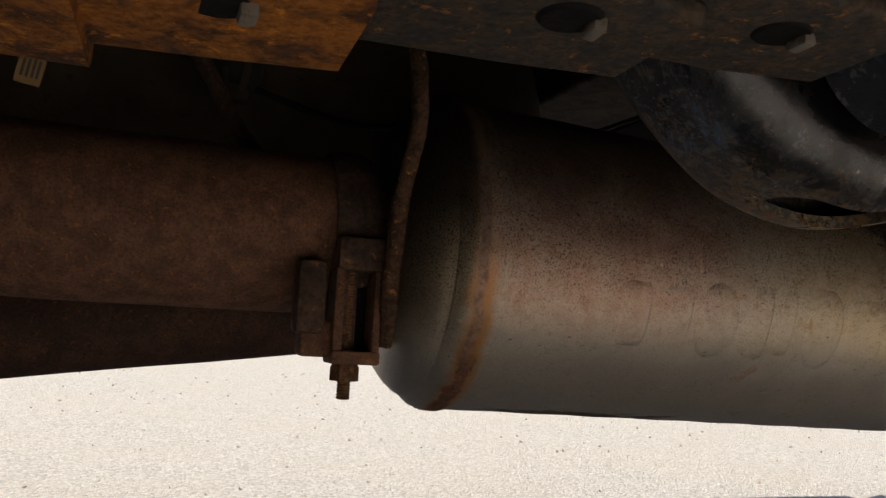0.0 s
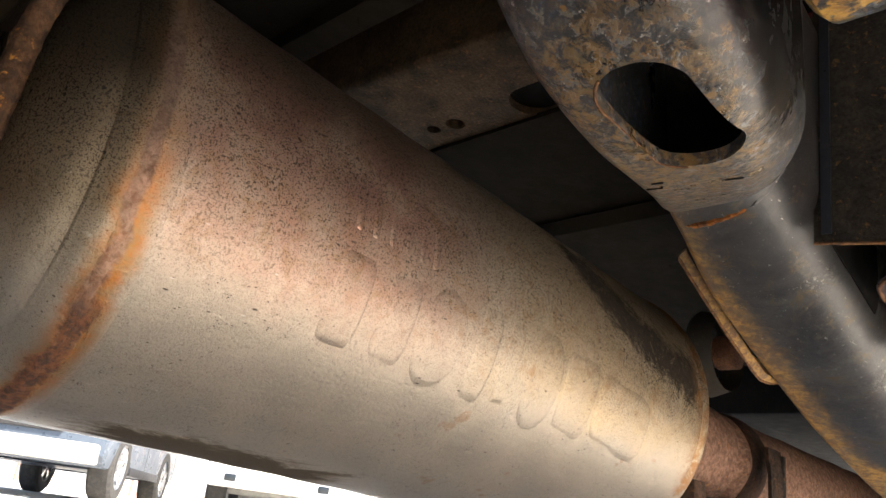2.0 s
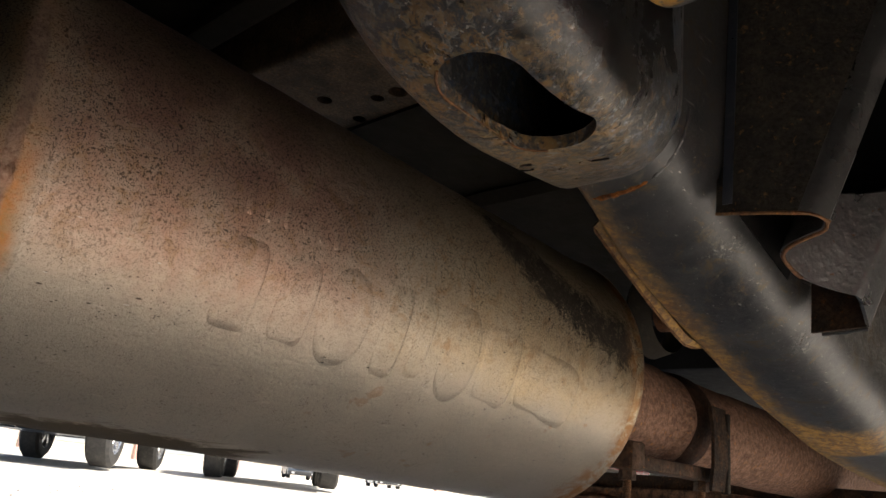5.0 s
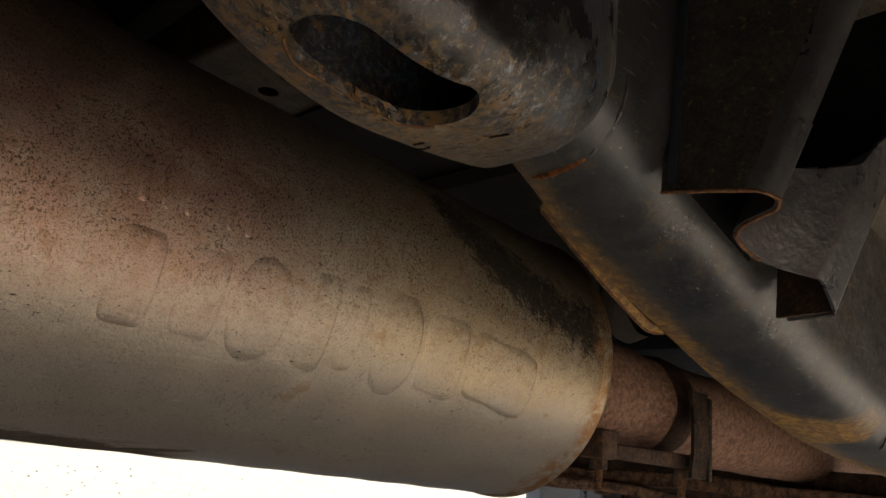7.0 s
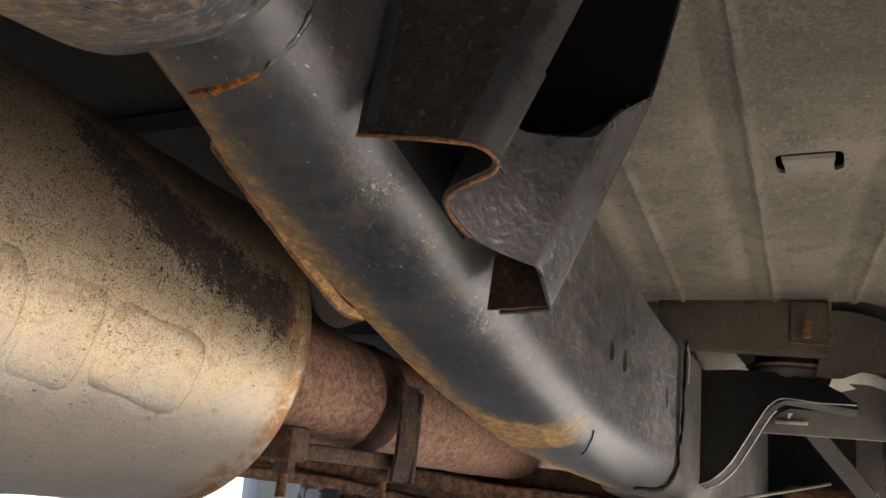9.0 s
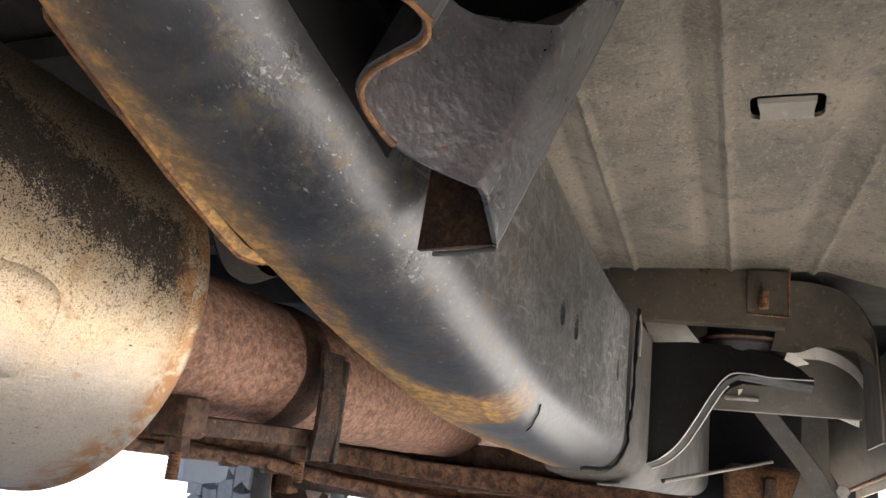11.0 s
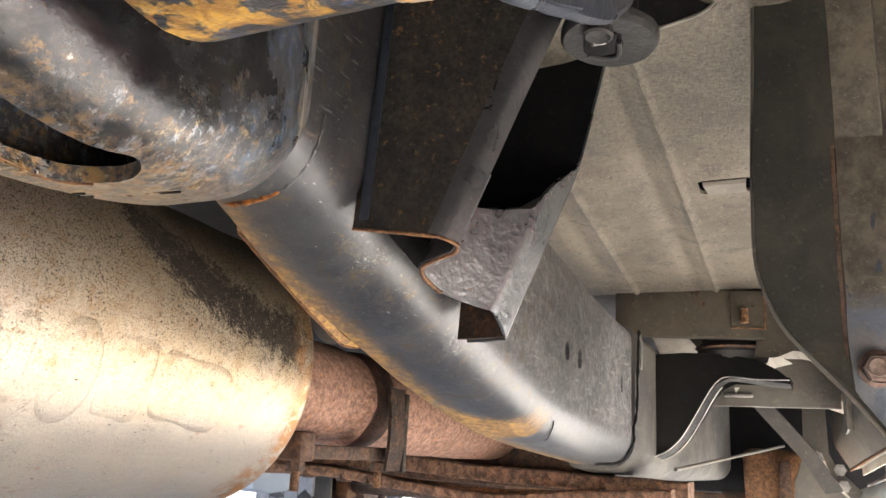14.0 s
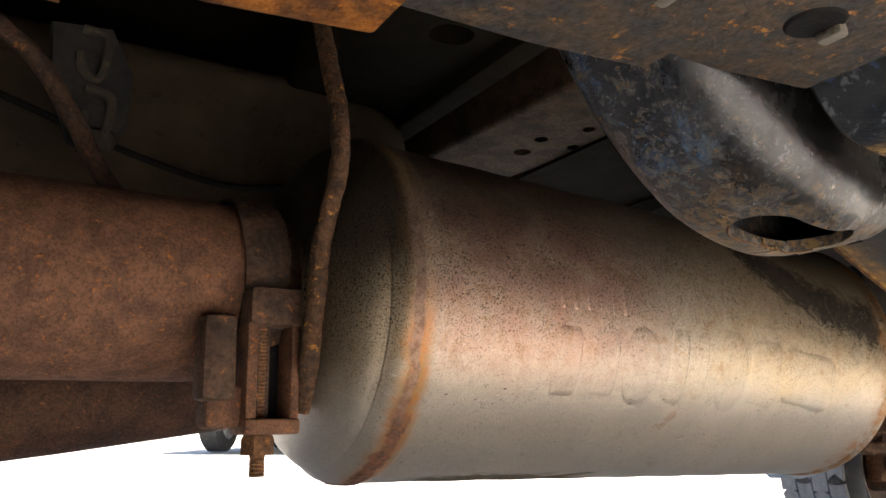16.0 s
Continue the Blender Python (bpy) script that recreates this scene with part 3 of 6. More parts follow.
M_TRIM = plain("dark_trim", (0.03, 0.03, 0.033), 0.5, 0.0, 0.2, 20, 0.0006)
M_RIM = plain("alloy_rim", (0.55, 0.55, 0.56), 0.3, 0.9, 0.1, 20, 0.0004)
M_GLASSY = plain("dark_window_glass", (0.02, 0.025, 0.03), 0.06, 0.0, 0.1, 4, 0.0001)
M_LAMP = plain("lamp_lens", (0.75, 0.76, 0.78), 0.12, 0.0, 0.08, 30, 0.0004)
M_AMBER = plain("amber_lens", (0.75, 0.35, 0.02), 0.2, 0.0, 0.1, 40, 0.0004)
M_WALL = plain("pale_render", (0.62, 0.58, 0.52), 0.85, 0.0, 0.08, 3, 0.003)
M_REDPOST = plain("brick_red_paint", (0.52, 0.34, 0.30), 0.8, 0.0, 0.12, 5, 0.003)
M_KERB = plain("kerb_concrete", (0.48, 0.47, 0.44), 0.9, 0.0, 0.12, 12, 0.003)
M_LABEL = plain("paper_label", (0.20, 0.12, 0.045), 0.8, 0.0, 0.08, 40, 0.0003)
M_INK = plain("label_ink", (0.05, 0.045, 0.04), 0.8, 0.0, 0.1, 40, 0.0003)


# ---- mesh helpers ----
def thing(name, label, category, group="", kind="", at=(0, 0, 0)):
    ob = new(name)
    ob.empty_display_size = 0.05
    ob.location = at
    return tagged(ob, label, category, group, kind)


def part(name, bm, material, parent=None, label="", smooth=35.0):
    """Links a bmesh as one mesh object under a thing or a part; its vertices are in world metres."""
    bmesh.ops.recalc_face_normals(bm, faces=bm.faces)
    me = bpy.data.meshes.new(name)
    bm.to_mesh(me)
    bm.free()
    me.materials.append(material)
    for p in me.polygons:
        p.use_smooth = smooth > 0
    if smooth > 0:
        me.set_sharp_from_angle(angle=radians(smooth))
    ob = new(name, me)
    if parent is not None:
        ob.parent = parent
        up = Matrix.Identity(4)
        o = parent
        while o is not None:
            up = o.matrix_basis @ up
            if o.parent is not None:
                up = o.matrix_parent_inverse @ up
            o = o.parent
        ob.matrix_parent_inverse = up.inverted()
    if label:
        ob["label"] = label
    return ob


def lump(bm, amount, scale, seed=0.0):
    """Uneven skin: moves vertices by smooth noise."""
    bm.normal_update()
    for v in bm.verts:
        v.co += v.normal * (noise.noise(v.co * scale + Vector((seed, seed, seed))) * amount)
    return bm


def box(lo, hi, bevel=0.003, seg=2, bm=None, turn=None):
    bm = bm or bmesh.new()
    lo, hi = Vector(lo), Vector(hi)
    r = bmesh.ops.create_cube(bm, size=1.0)
    m = Matrix.Translation((lo + hi) / 2) @ (turn or Matrix.Identity(4)) @ Matrix.Diagonal((*(hi - lo), 1))
    bmesh.ops.transform(bm, matrix=m, verts=r["verts"])
    if bevel:
        edges = list({e for v in r["verts"] for e in v.link_edges})
        bmesh.ops.bevel(bm, geom=edges, offset=bevel, segments=seg, affect="EDGES", profile=0.5)
    return bm


def loft(rings, closed=True, cap=True, bm=None):
    """Skin over rings of equal count."""
    bm = bm or bmesh.new()
    rows = [[bm.verts.new(p) for p in ring] for ring in rings]
    n = len(rows[0])
    for a, b in zip(rows, rows[1:]):
        for i in range(n if closed else n - 1):
            j = (i + 1) % n
            bm.faces.new((a[i], a[j], b[j], b[i]))
    if cap and closed:
        bm.faces.new(list(reversed(rows[0])))
        bm.faces.new(rows[-1])
    return bm


def curve(points, per=8):
    """A smooth polyline through the points (Catmull-Rom)."""
    p = [Vector(q) for q in points]
    p = [2 * p[0] - p[1]] + p + [2 * p[-1] - p[-2]]
    out = []
    for a, b, c, d in zip(p, p[1:], p[2:], p[3:]):
        for i in range(per):
            t = i / per
            out.append(0.5 * ((2 * b) + (c - a) * t + (2 * a - 5 * b + 4 * c - d) * t * t + (3 * b - a - 3 * c + d) * t ** 3))
    out.append(p[-2])
    return out


def tube(points, radius, seg=16, bm=None, cap=True):
    """A round bar along a polyline; radius a number or one per point."""
    pts = [Vector(q) for q in points]
    rings = []
    side = None
    for i, p in enumerate(pts):
        d = (pts[min(i + 1, len(pts) - 1)] - pts[max(i - 1, 0)]).normalized()
        if side is None:
            side = d.orthogonal().normalized()
        side = (side - d * side.dot(d)).normalized()
        up = d.cross(side)
        r = radius[i] if isinstance(radius, (list, tuple)) else radius
        rings.append([p + r * (math.cos(2 * math.pi * k / seg) * side + math.sin(2 * math.pi * k / seg) * up) for k in range(seg)])
    return loft(rings, True, cap, bm)


def turned(profile, centre, axis="x", seg=64, bm=None, cap=False):
    """Revolves (along, radius) pairs about a line through centre."""
    rings = []
    for s, r in profile:
        ring = []
        for k in range(seg):
            a = 2 * math.pi * k / seg
            u, w = r * math.cos(a), r * math.sin(a)
            off = {"x": (s, u, w), "y": (w, s, u), "z": (u, w, s)}[axis]
            ring.append(Vector(centre) + Vector(off))
        rings.append(ring)
    return loft(rings, True, cap, bm)


def rounded(y0, y1, z0, z1, radii, seg=6):
    """A rounded rectangle in (y, z): radii for low-y low-z, high-y low-z, high-y high-z, low-y high-z."""
    out = []
    for (cy, cz, a0), r in zip(((y0, z0, 180), (y1, z0, 270), (y1, z1, 0), (y0, z1, 90)), radii):
        sy, sz = (1 if cy == y0 else -1), (1 if cz == z0 else -1)
        for k in range(seg + 1):
            a = radians(a0 + 90 * k / seg)
            out.append((cy + sy * r + r * math.cos(a), cz + sz * r + r * math.sin(a)))
    return out


def prism(outline, axis, a, b, bevel=0.0, bm=None):
    """Extrudes a 2D outline along an axis from a to b."""
    bm = bm or bmesh.new()
    put = {"x": lambda u, w, s: (s, u, w), "y": lambda u, w, s: (u, s, w), "z": lambda u, w, s: (u, w, s)}[axis]
    lo = [bm.verts.new(put(u, w, a)) for u, w in outline]
    hi = [bm.verts.new(put(u, w, b)) for u, w in outline]
    n = len(lo)
    for i in range(n):
        bm.faces.new((lo[i], lo[(i + 1) % n], hi[(i + 1) % n], hi[i]))
    ends = [bm.faces.new(list(reversed(lo))), bm.faces.new(hi)]
    if bevel:
        edges = list({e for f in ends for e in f.edges})
        bmesh.ops.bevel(bm, geom=edges, offset=bevel, segments=2, affect="EDGES", profile=0.5)
    return bm


def sheet(rows, thick):
    """A bent sheet of metal: rows of points, thickened along its normals."""
    rows = [[Vector(p) for p in row] for row in rows]
    n, m = len(rows), len(rows[0])

    def normal(i, j):
        u = rows[min(i + 1, n - 1)][j] - rows[max(i - 1, 0)][j]
        w = rows[i][min(j + 1, m - 1)] - rows[i][max(j - 1, 0)]
        return u.cross(w).normalized()
    back = [[rows[i][j] + normal(i, j) * thick for j in range(m)] for i in range(n)]
    rings = [rows[i] + back[i][::-1] for i in range(n)]
    return loft(rings, True, True)


def ribbon(points, thick, up, height):
    """A strip bent along a polyline: as high as height along up."""
    up = Vector(up).normalized() * height
    return sheet([[Vector(p) for p in points], [Vector(p) + up for p in points]], thick)


def hexagon(centre, axis, r, h, bm=None):
    return turned([(0, r * 0.98), (0.0001, r), (h * 0.8, r), (h, r * 0.86)], centre, axis, 6, bm, True)


def carve(ob, cutters):
    """Cuts closed meshes out of ob and keeps the plain result."""
    for bm in cutters:
        bmesh.ops.recalc_face_normals(bm, faces=bm.faces)
        me = bpy.data.meshes.new("cutter")
        bm.to_mesh(me)
        bm.free()
        knife = new("cutter", me)
        mod = ob.modifiers.new("cut", "BOOLEAN")
        mod.operation, mod.solver, mod.object = "DIFFERENCE", "EXACT", knife
        knife.matrix_world = ob.matrix_world
        bpy.context.view_layer.update()
        knife.matrix_world = Matrix.Identity(4)
        bpy.context.view_layer.update()
        done = bpy.data.meshes.new_from_object(ob.evaluated_get(bpy.context.evaluated_depsgraph_get()))
        ob.modifiers.clear()
        old = ob.data
        ob.data = done
        done.name = old.name
        done.set_sharp_from_angle(angle=radians(32))
        bpy.data.objects.remove(knife)
        bpy.data.meshes.remove(me)
    return ob


def stadium(u0, u1, w0, w1, r, seg=6):
    return rounded(u0, u1, w0, w1, (r, r, r, r), seg)

# ---- the ground and what closes the place ----
def lot_z(y):
    """Height of the lot: level beside the truck, rising gently beyond."""
    t = max(0.0, min(1.0, (y - 2.6) / 8.5))
    return 0.36 * t * t * (3 - 2 * t) * 0.5 + 0.36 * t * 0.5


def make_ground():
    n = 150
    edges = [math.copysign(abs(k / n) ** 2.2 * 220, k) for k in range(-n, n + 1, 2)]
    rows = [[Vector((x, y, lot_z(y) + (0.012 * noise.noise(Vector((x, y, 0)) * 0.6) if x * x + y * y < 300 else 0.0))) for y in edges] for x in edges]
    ob = part("ground", loft(rows, False, False), M_GROUND)
    tagged(ob, "pale sunlit gravel lot, bleached and dusty", "ground", kind="structure")


def make_pebbles():
    bm = bmesh.new()
    rnd = random.Random(5)
    for i in range(380):
        x, y = rnd.uniform(-3, 6), rnd.uniform(2.4, 7.5)
        r = rnd.uniform(0.004, 0.013)
        res = bmesh.ops.create_icosphere(bm, subdivisions=1, radius=r)
        m = Matrix.Translation((x, y, lot_z(y) + 0.012 * noise.noise(Vector((x, y, 0)) * 0.6) + r * 0.35)) @ pose(0, 0, 0, rnd.uniform(0, 360), rnd.uniform(0, 360), 0) @ Matrix.Diagonal((1, rnd.uniform(0.5, 0.9), rnd.uniform(0.4, 0.8), 1))
        bmesh.ops.transform(bm, matrix=m, verts=res["verts"])
    ob = part("pebbles", bm, plain("pebble_stone", (0.40, 0.37, 0.33), 0.9, 0, 0.4, 30), None)
    tagged(ob, "loose grey pebbles scattered on the gravel lot", "pebbles", kind="stuff")


# ---- chassis rail and hanger ----
RAIL = [  # x, outer y, inner y, bottom z, top z
    (0.02, 0.352, 0.432, 0.960, 1.01), (0.14, 0.350, 0.430, 0.930, 1.00), (0.24, 0.346, 0.425, 0.870, 0.98), (0.32, 0.342, 0.418, 0.800, 0.95),
    (0.38, 0.340, 0.412, 0.748, 0.92), (0.43, 0.340, 0.410, 0.708, 0.895), (0.47, 0.341, 0.413, 0.684, 0.875), (0.52, 0.342, 0.420, 0.668, 0.852), (0.57, 0.342, 0.427, 0.650, 0.835),
    (0.63, 0.342, 0.431, 0.633, 0.818), (0.70, 0.343, 0.433, 0.614, 0.800), (0.78, 0.344, 0.434, 0.592, 0.783), (0.86, 0.345, 0.434, 0.575, 0.769),
    (0.94, 0.346, 0.434, 0.560, 0.757), (1.05, 0.347, 0.434, 0.549, 0.744), (1.18, 0.348, 0.434, 0.540, 0.732), (1.29, 0.348, 0.434, 0.533, 0.726),
]


RAIL_CORNER = 0.042


def rail_rings(rows, grow=0.0, corner=RAIL_CORNER):
    rings = []
    for x, y0, y1, z0, z1 in rows:
        rings.append([(x, y, z) for y, z in rounded(y0 - grow, y1 + grow, z0 - grow, z1 + grow, (corner, 0.008, 0.014, 0.02), 7)])
    return rings


def smooth_rows(rows, per=4):
    out = []
    n = len(rows)
    for i in range(n - 1):
        a, b, c, d = rows[max(i - 1, 0)], rows[i], rows[i + 1], rows[min(i + 2, n - 1)]
        for k in range(per):
            t = k / per
            out.append(tuple(0.5 * (2 * q + (r - p) * t + (2 * p - 5 * q + 4 * r - s) * t * t + (3 * q - p - 3 * r + s) * t ** 3) for p, q, r, s in zip(a, b, c, d)))
    out.append(rows[-1])
    return out


def make_rail():
    rail = thing("frame_rail", "black painted boxed steel chassis rail, scuffed, rust along its lower edge", "chassis rail", at=(1.29, 0.39, 0.53))
    body = part("rail_body", loft(rail_rings(smooth_rows(RAIL))), M_RAIL, rail)
    holes = []
    for x, z, w, h in ((0.976, 0.650, 0.0075, 0.0105), (1.026, 0.648, 0.0075, 0.0115), (1.232, 0.640, 0.006, 0.012)):
        holes.append(prism(stadium(x - w, x + w, z - h, z + h, w * 0.98), "y", 0.32, 0.428))
    carve(body, holes)
    # forward section, sleeved over the first behind a sealed seam
    fore = [(1.296, 0.3465, 0.436, 0.530, 0.727), (1.40, 0.345, 0.437, 0.522, 0.722), (1.55, 0.345, 0.437, 0.515, 0.718), (1.80, 0.345, 0.437, 0.508, 0.716), (2.3, 0.345, 0.437, 0.505, 0.72), (3.2, 0.345, 0.437, 0.50, 0.72)]
    part("fore_section", loft(rail_rings(smooth_rows(fore, 3), 0.002)), M_FORE, rail, "dusty forward section")
    bead = [(1.306, 0.3405, 0.722), (1.302, 0.3405, 0.700), (1.296, 0.3405, 0.655), (1.290, 0.3405, 0.610), (1.272, 0.3405, 0.585), (1.270, 0.3405, 0.567), (1.247, 0.3425, 0.552), (1.222, 0.349, 0.538), (1.19, 0.372, 0.5345)]
    part("seam_sealer", lump(tube(curve(bead, 6), 0.0019, 8), 0.0016, 130), M_BLACK, rail, "dark lumpy seam sealer")
    part("seam_edge", ribbon(curve([(1.314, 0.341, 0.720), (1.311, 0.338, 0.700), (1.306, 0.338, 0.668)], 5), 0.003, (1, 0, 0), 0.010), M_BRIGHT, rail, "bare bright seam edge")
    # gusset channel on the inner face
    ch = curve([(0.553, 0.4395, 0.6735), (0.560, 0.440, 0.6695), (0.60, 0.4405, 0.652), (0.64, 0.4405, 0.635), (0.682, 0.4405, 0.619), (0.694, 0.4395, 0.6165), (0.704, 0.436, 0.6165), (0.712, 0.432, 0.619)], 6)
    part("gusset_channel", ribbon(ch, 0.0022, (0, -0.8, 0.6), 0.007), M_RAIL, rail, "dark steel channel")
    part("gusset_edge", lump(tube(ch, [0.0005] * 4 + [0.0011] * (len(ch) - 12) + [0.0007] * 8, 8), 0.0005, 150), M_RUST_ORANGE, rail, "rusty channel edge")
    crack = [(0.956 + 0.030 * k / 4 + 0.002 * (k % 2), 0.3462 + 0.0426 * (1 - math.cos(radians(34 + 8 * k))) - 0.0004, 0.5578 + 0.0426 * (1 - math.sin(radians(34 + 8 * k))) - 0.0006 - 0.0036 * k / 4) for k in range(5)]
    part("paint_crack", tube(curve(crack, 5), 0.0006, 6), M_BLACK, rail, "dark crack in the paint")


HUMP = [  # x, outer y, inner y, bottom z
    (0.060, 0.272, 0.346, 0.850), (0.100, 0.272, 0.346, 0.808), (0.150, 0.272, 0.347, 0.752), (0.180, 0.272, 0.346, 0.717), (0.200, 0.272, 0.348, 0.691), (0.220, 0.272, 0.350, 0.668), (0.250, 0.272, 0.353, 0.644),
    (0.280, 0.273, 0.356, 0.630), (0.320, 0.277, 0.359, 0.623), (0.360, 0.286, 0.365, 0.627), (0.400, 0.297, 0.376, 0.636), (0.435, 0.313, 0.391, 0.648), (0.460, 0.325, 0.403, 0.663), (0.474, 0.332, 0.409, 0.676),
]


def hump_rings(inset=0.0):
    rings = []
    for x, y0, y1, z0 in smooth_rows(HUMP, 4):
        c = min(0.033, (y1 - y0) * 0.48, (0.90 - z0) * 0.5) - inset
        rings.append([(x, y, z) for y, z in rounded(y0 + inset, y1 - inset, z0 + inset, 0.90 - inset, (c, 0.016 - inset * 0.5, 0.02, 0.02), 8)])
    return rings


def make_hanger():
    h = thing("spring_hanger", "chipped black and blue painted leaf spring hanger with rusty lower edge", "spring hanger", at=(0.32, 0.31, 0.62))
    shell = part("shell", loft(hump_rings()), M_HANGER, h)
    inner = hump_rings(0.006)
    hollow = loft([[(x if 0 < i < len(inner) - 1 else (x + 0.002 if i == 0 else x - 0.002), y, z) for x, y, z in ring] for i, ring in enumerate(inner)])
    hole = prism(stadium(0.279, 0.352, 0.298, 0.334, 0.016, 8), "z", 0.58, 0.66)
    carve(shell, [hollow, hole])
    lip = [(x, y, 0.0) for x, y in stadium(0.2785, 0.3525, 0.2975, 0.3345, 0.0165, 8)]
    def floor_z(x):
        rows = smooth_rows(HUMP, 4)
        for a, b in zip(rows, rows[1:]):
            if a[0] <= x <= b[0]:
                return a[3] + (b[3] - a[3]) * (x - a[0]) / (b[0] - a[0])
        return 0.63
    ring = [Vector((x, y, floor_z(x) - 0.0004)) for x, y, _ in lip]
    part("hole_lip", lump(tube([p for p in ring if p.y > 0.326], 0.0006, 8), 0.0004, 150), M_RUST_ORANGE, h, "rusted rim of the slotted hole")
    weld = [(0.500 + 0.005 * q / 90, 0.3415 + 0.042 * (1 - math.cos(radians(q))), 0.6745 + 0.042 * (1 - math.sin(radians(q)))) for q in (0, 15, 30, 45, 60, 75, 90)]
    bead = curve(weld + [(0.506, 0.398, 0.6738), (0.506, 0.410, 0.6752), (0.505, 0.417, 0.684)], 8)
    part("weld_bead", lump(lump(tube(bead, 0.0014, 10), 0.0010, 150), 0.0006, 420), M_RAIL, h, "painted weld bead")
    part("rusted_weld", lump(tube([p + Vector((0, 0, -0.0009)) for p in bead[38:66]], [0.0004] + [0.0012] * 6 + [0.0021] * 16 + [0.0012] * 4 + [0.0004], 8), 0.0014, 230), M_RUST_VIVID, h, "bright orange rusted weld")
    for pts in (((0.377, 0.324, 0.6302), (0.380, 0.317, 0.6310)), ((0.402, 0.337, 0.6368), (0.412, 0.336, 0.6405)), ((0.360, 0.350, 0.6268), (0.361, 0.345, 0.6268)), ((0.368, 0.357, 0.6290), (0.368, 0.349, 0.6282))):
        part("paint_crack", tube(pts, 0.0005, 6), M_BLACK, h, "dark paint crack")
    # outer cheek of the hanger, bolt and washers through the spring eye
    cheek = [(0.282, 0.70), (0.289, 0.672), (0.301, 0.654), (0.321, 0.6505), (0.357, 0.665), (0.424, 0.697), (0.460, 0.724), (0.478, 0.745), (0.474, 0.775), (0.47, 0.86), (0.282, 0.86)]
    part("cheek_plate", prism(cheek, "y", 0.164, 0.172, 0.002), M_LUG, h, "blue-grey cheek plate")
    part("cheek_rim", lump(tube(curve([(0.284, 0.168, 0.70), (0.291, 0.168, 0.673), (0.3025, 0.168, 0.6562), (0.321, 0.168, 0.6530), (0.356, 0.168, 0.6673), (0.423, 0.168, 0.6995), (0.4585, 0.168, 0.726)], 6), 0.0042, 10), 0.0005, 160), M_LUG, h, "worn pale rim")
    part("washer", turned([(0, 0.014), (0, 0.0225), (0.004, 0.0235), (0.004, 0.014)], (0.326, 0.160, 0.690), "y", 28, None, False), M_LUG, h, "worn steel washer")
    part("nut", hexagon((0.326, 0.159, 0.690), "y", 0.0145, -0.012), M_SLEEVE, h, "worn steel nut")
    part("bolt_end", turned([(0, 0.009), (-0.017, 0.009), (-0.019, 0.007)], (0.326, 0.159, 0.690), "y", 16, None, True), M_BRIGHT, h)


D_UP = Vector((0.25, -0.30, 1.0))


def up(p, z, lean=1.0):
    """The point p carried up the bracket's slanted pull to height z; lean: its share of the outward slant."""
    p = Vector(p)
    d = Vector((D_UP.x * (0.3 + 0.7 * lean), D_UP.y * lean, 1.0))
    return p + d * (z - p.z)


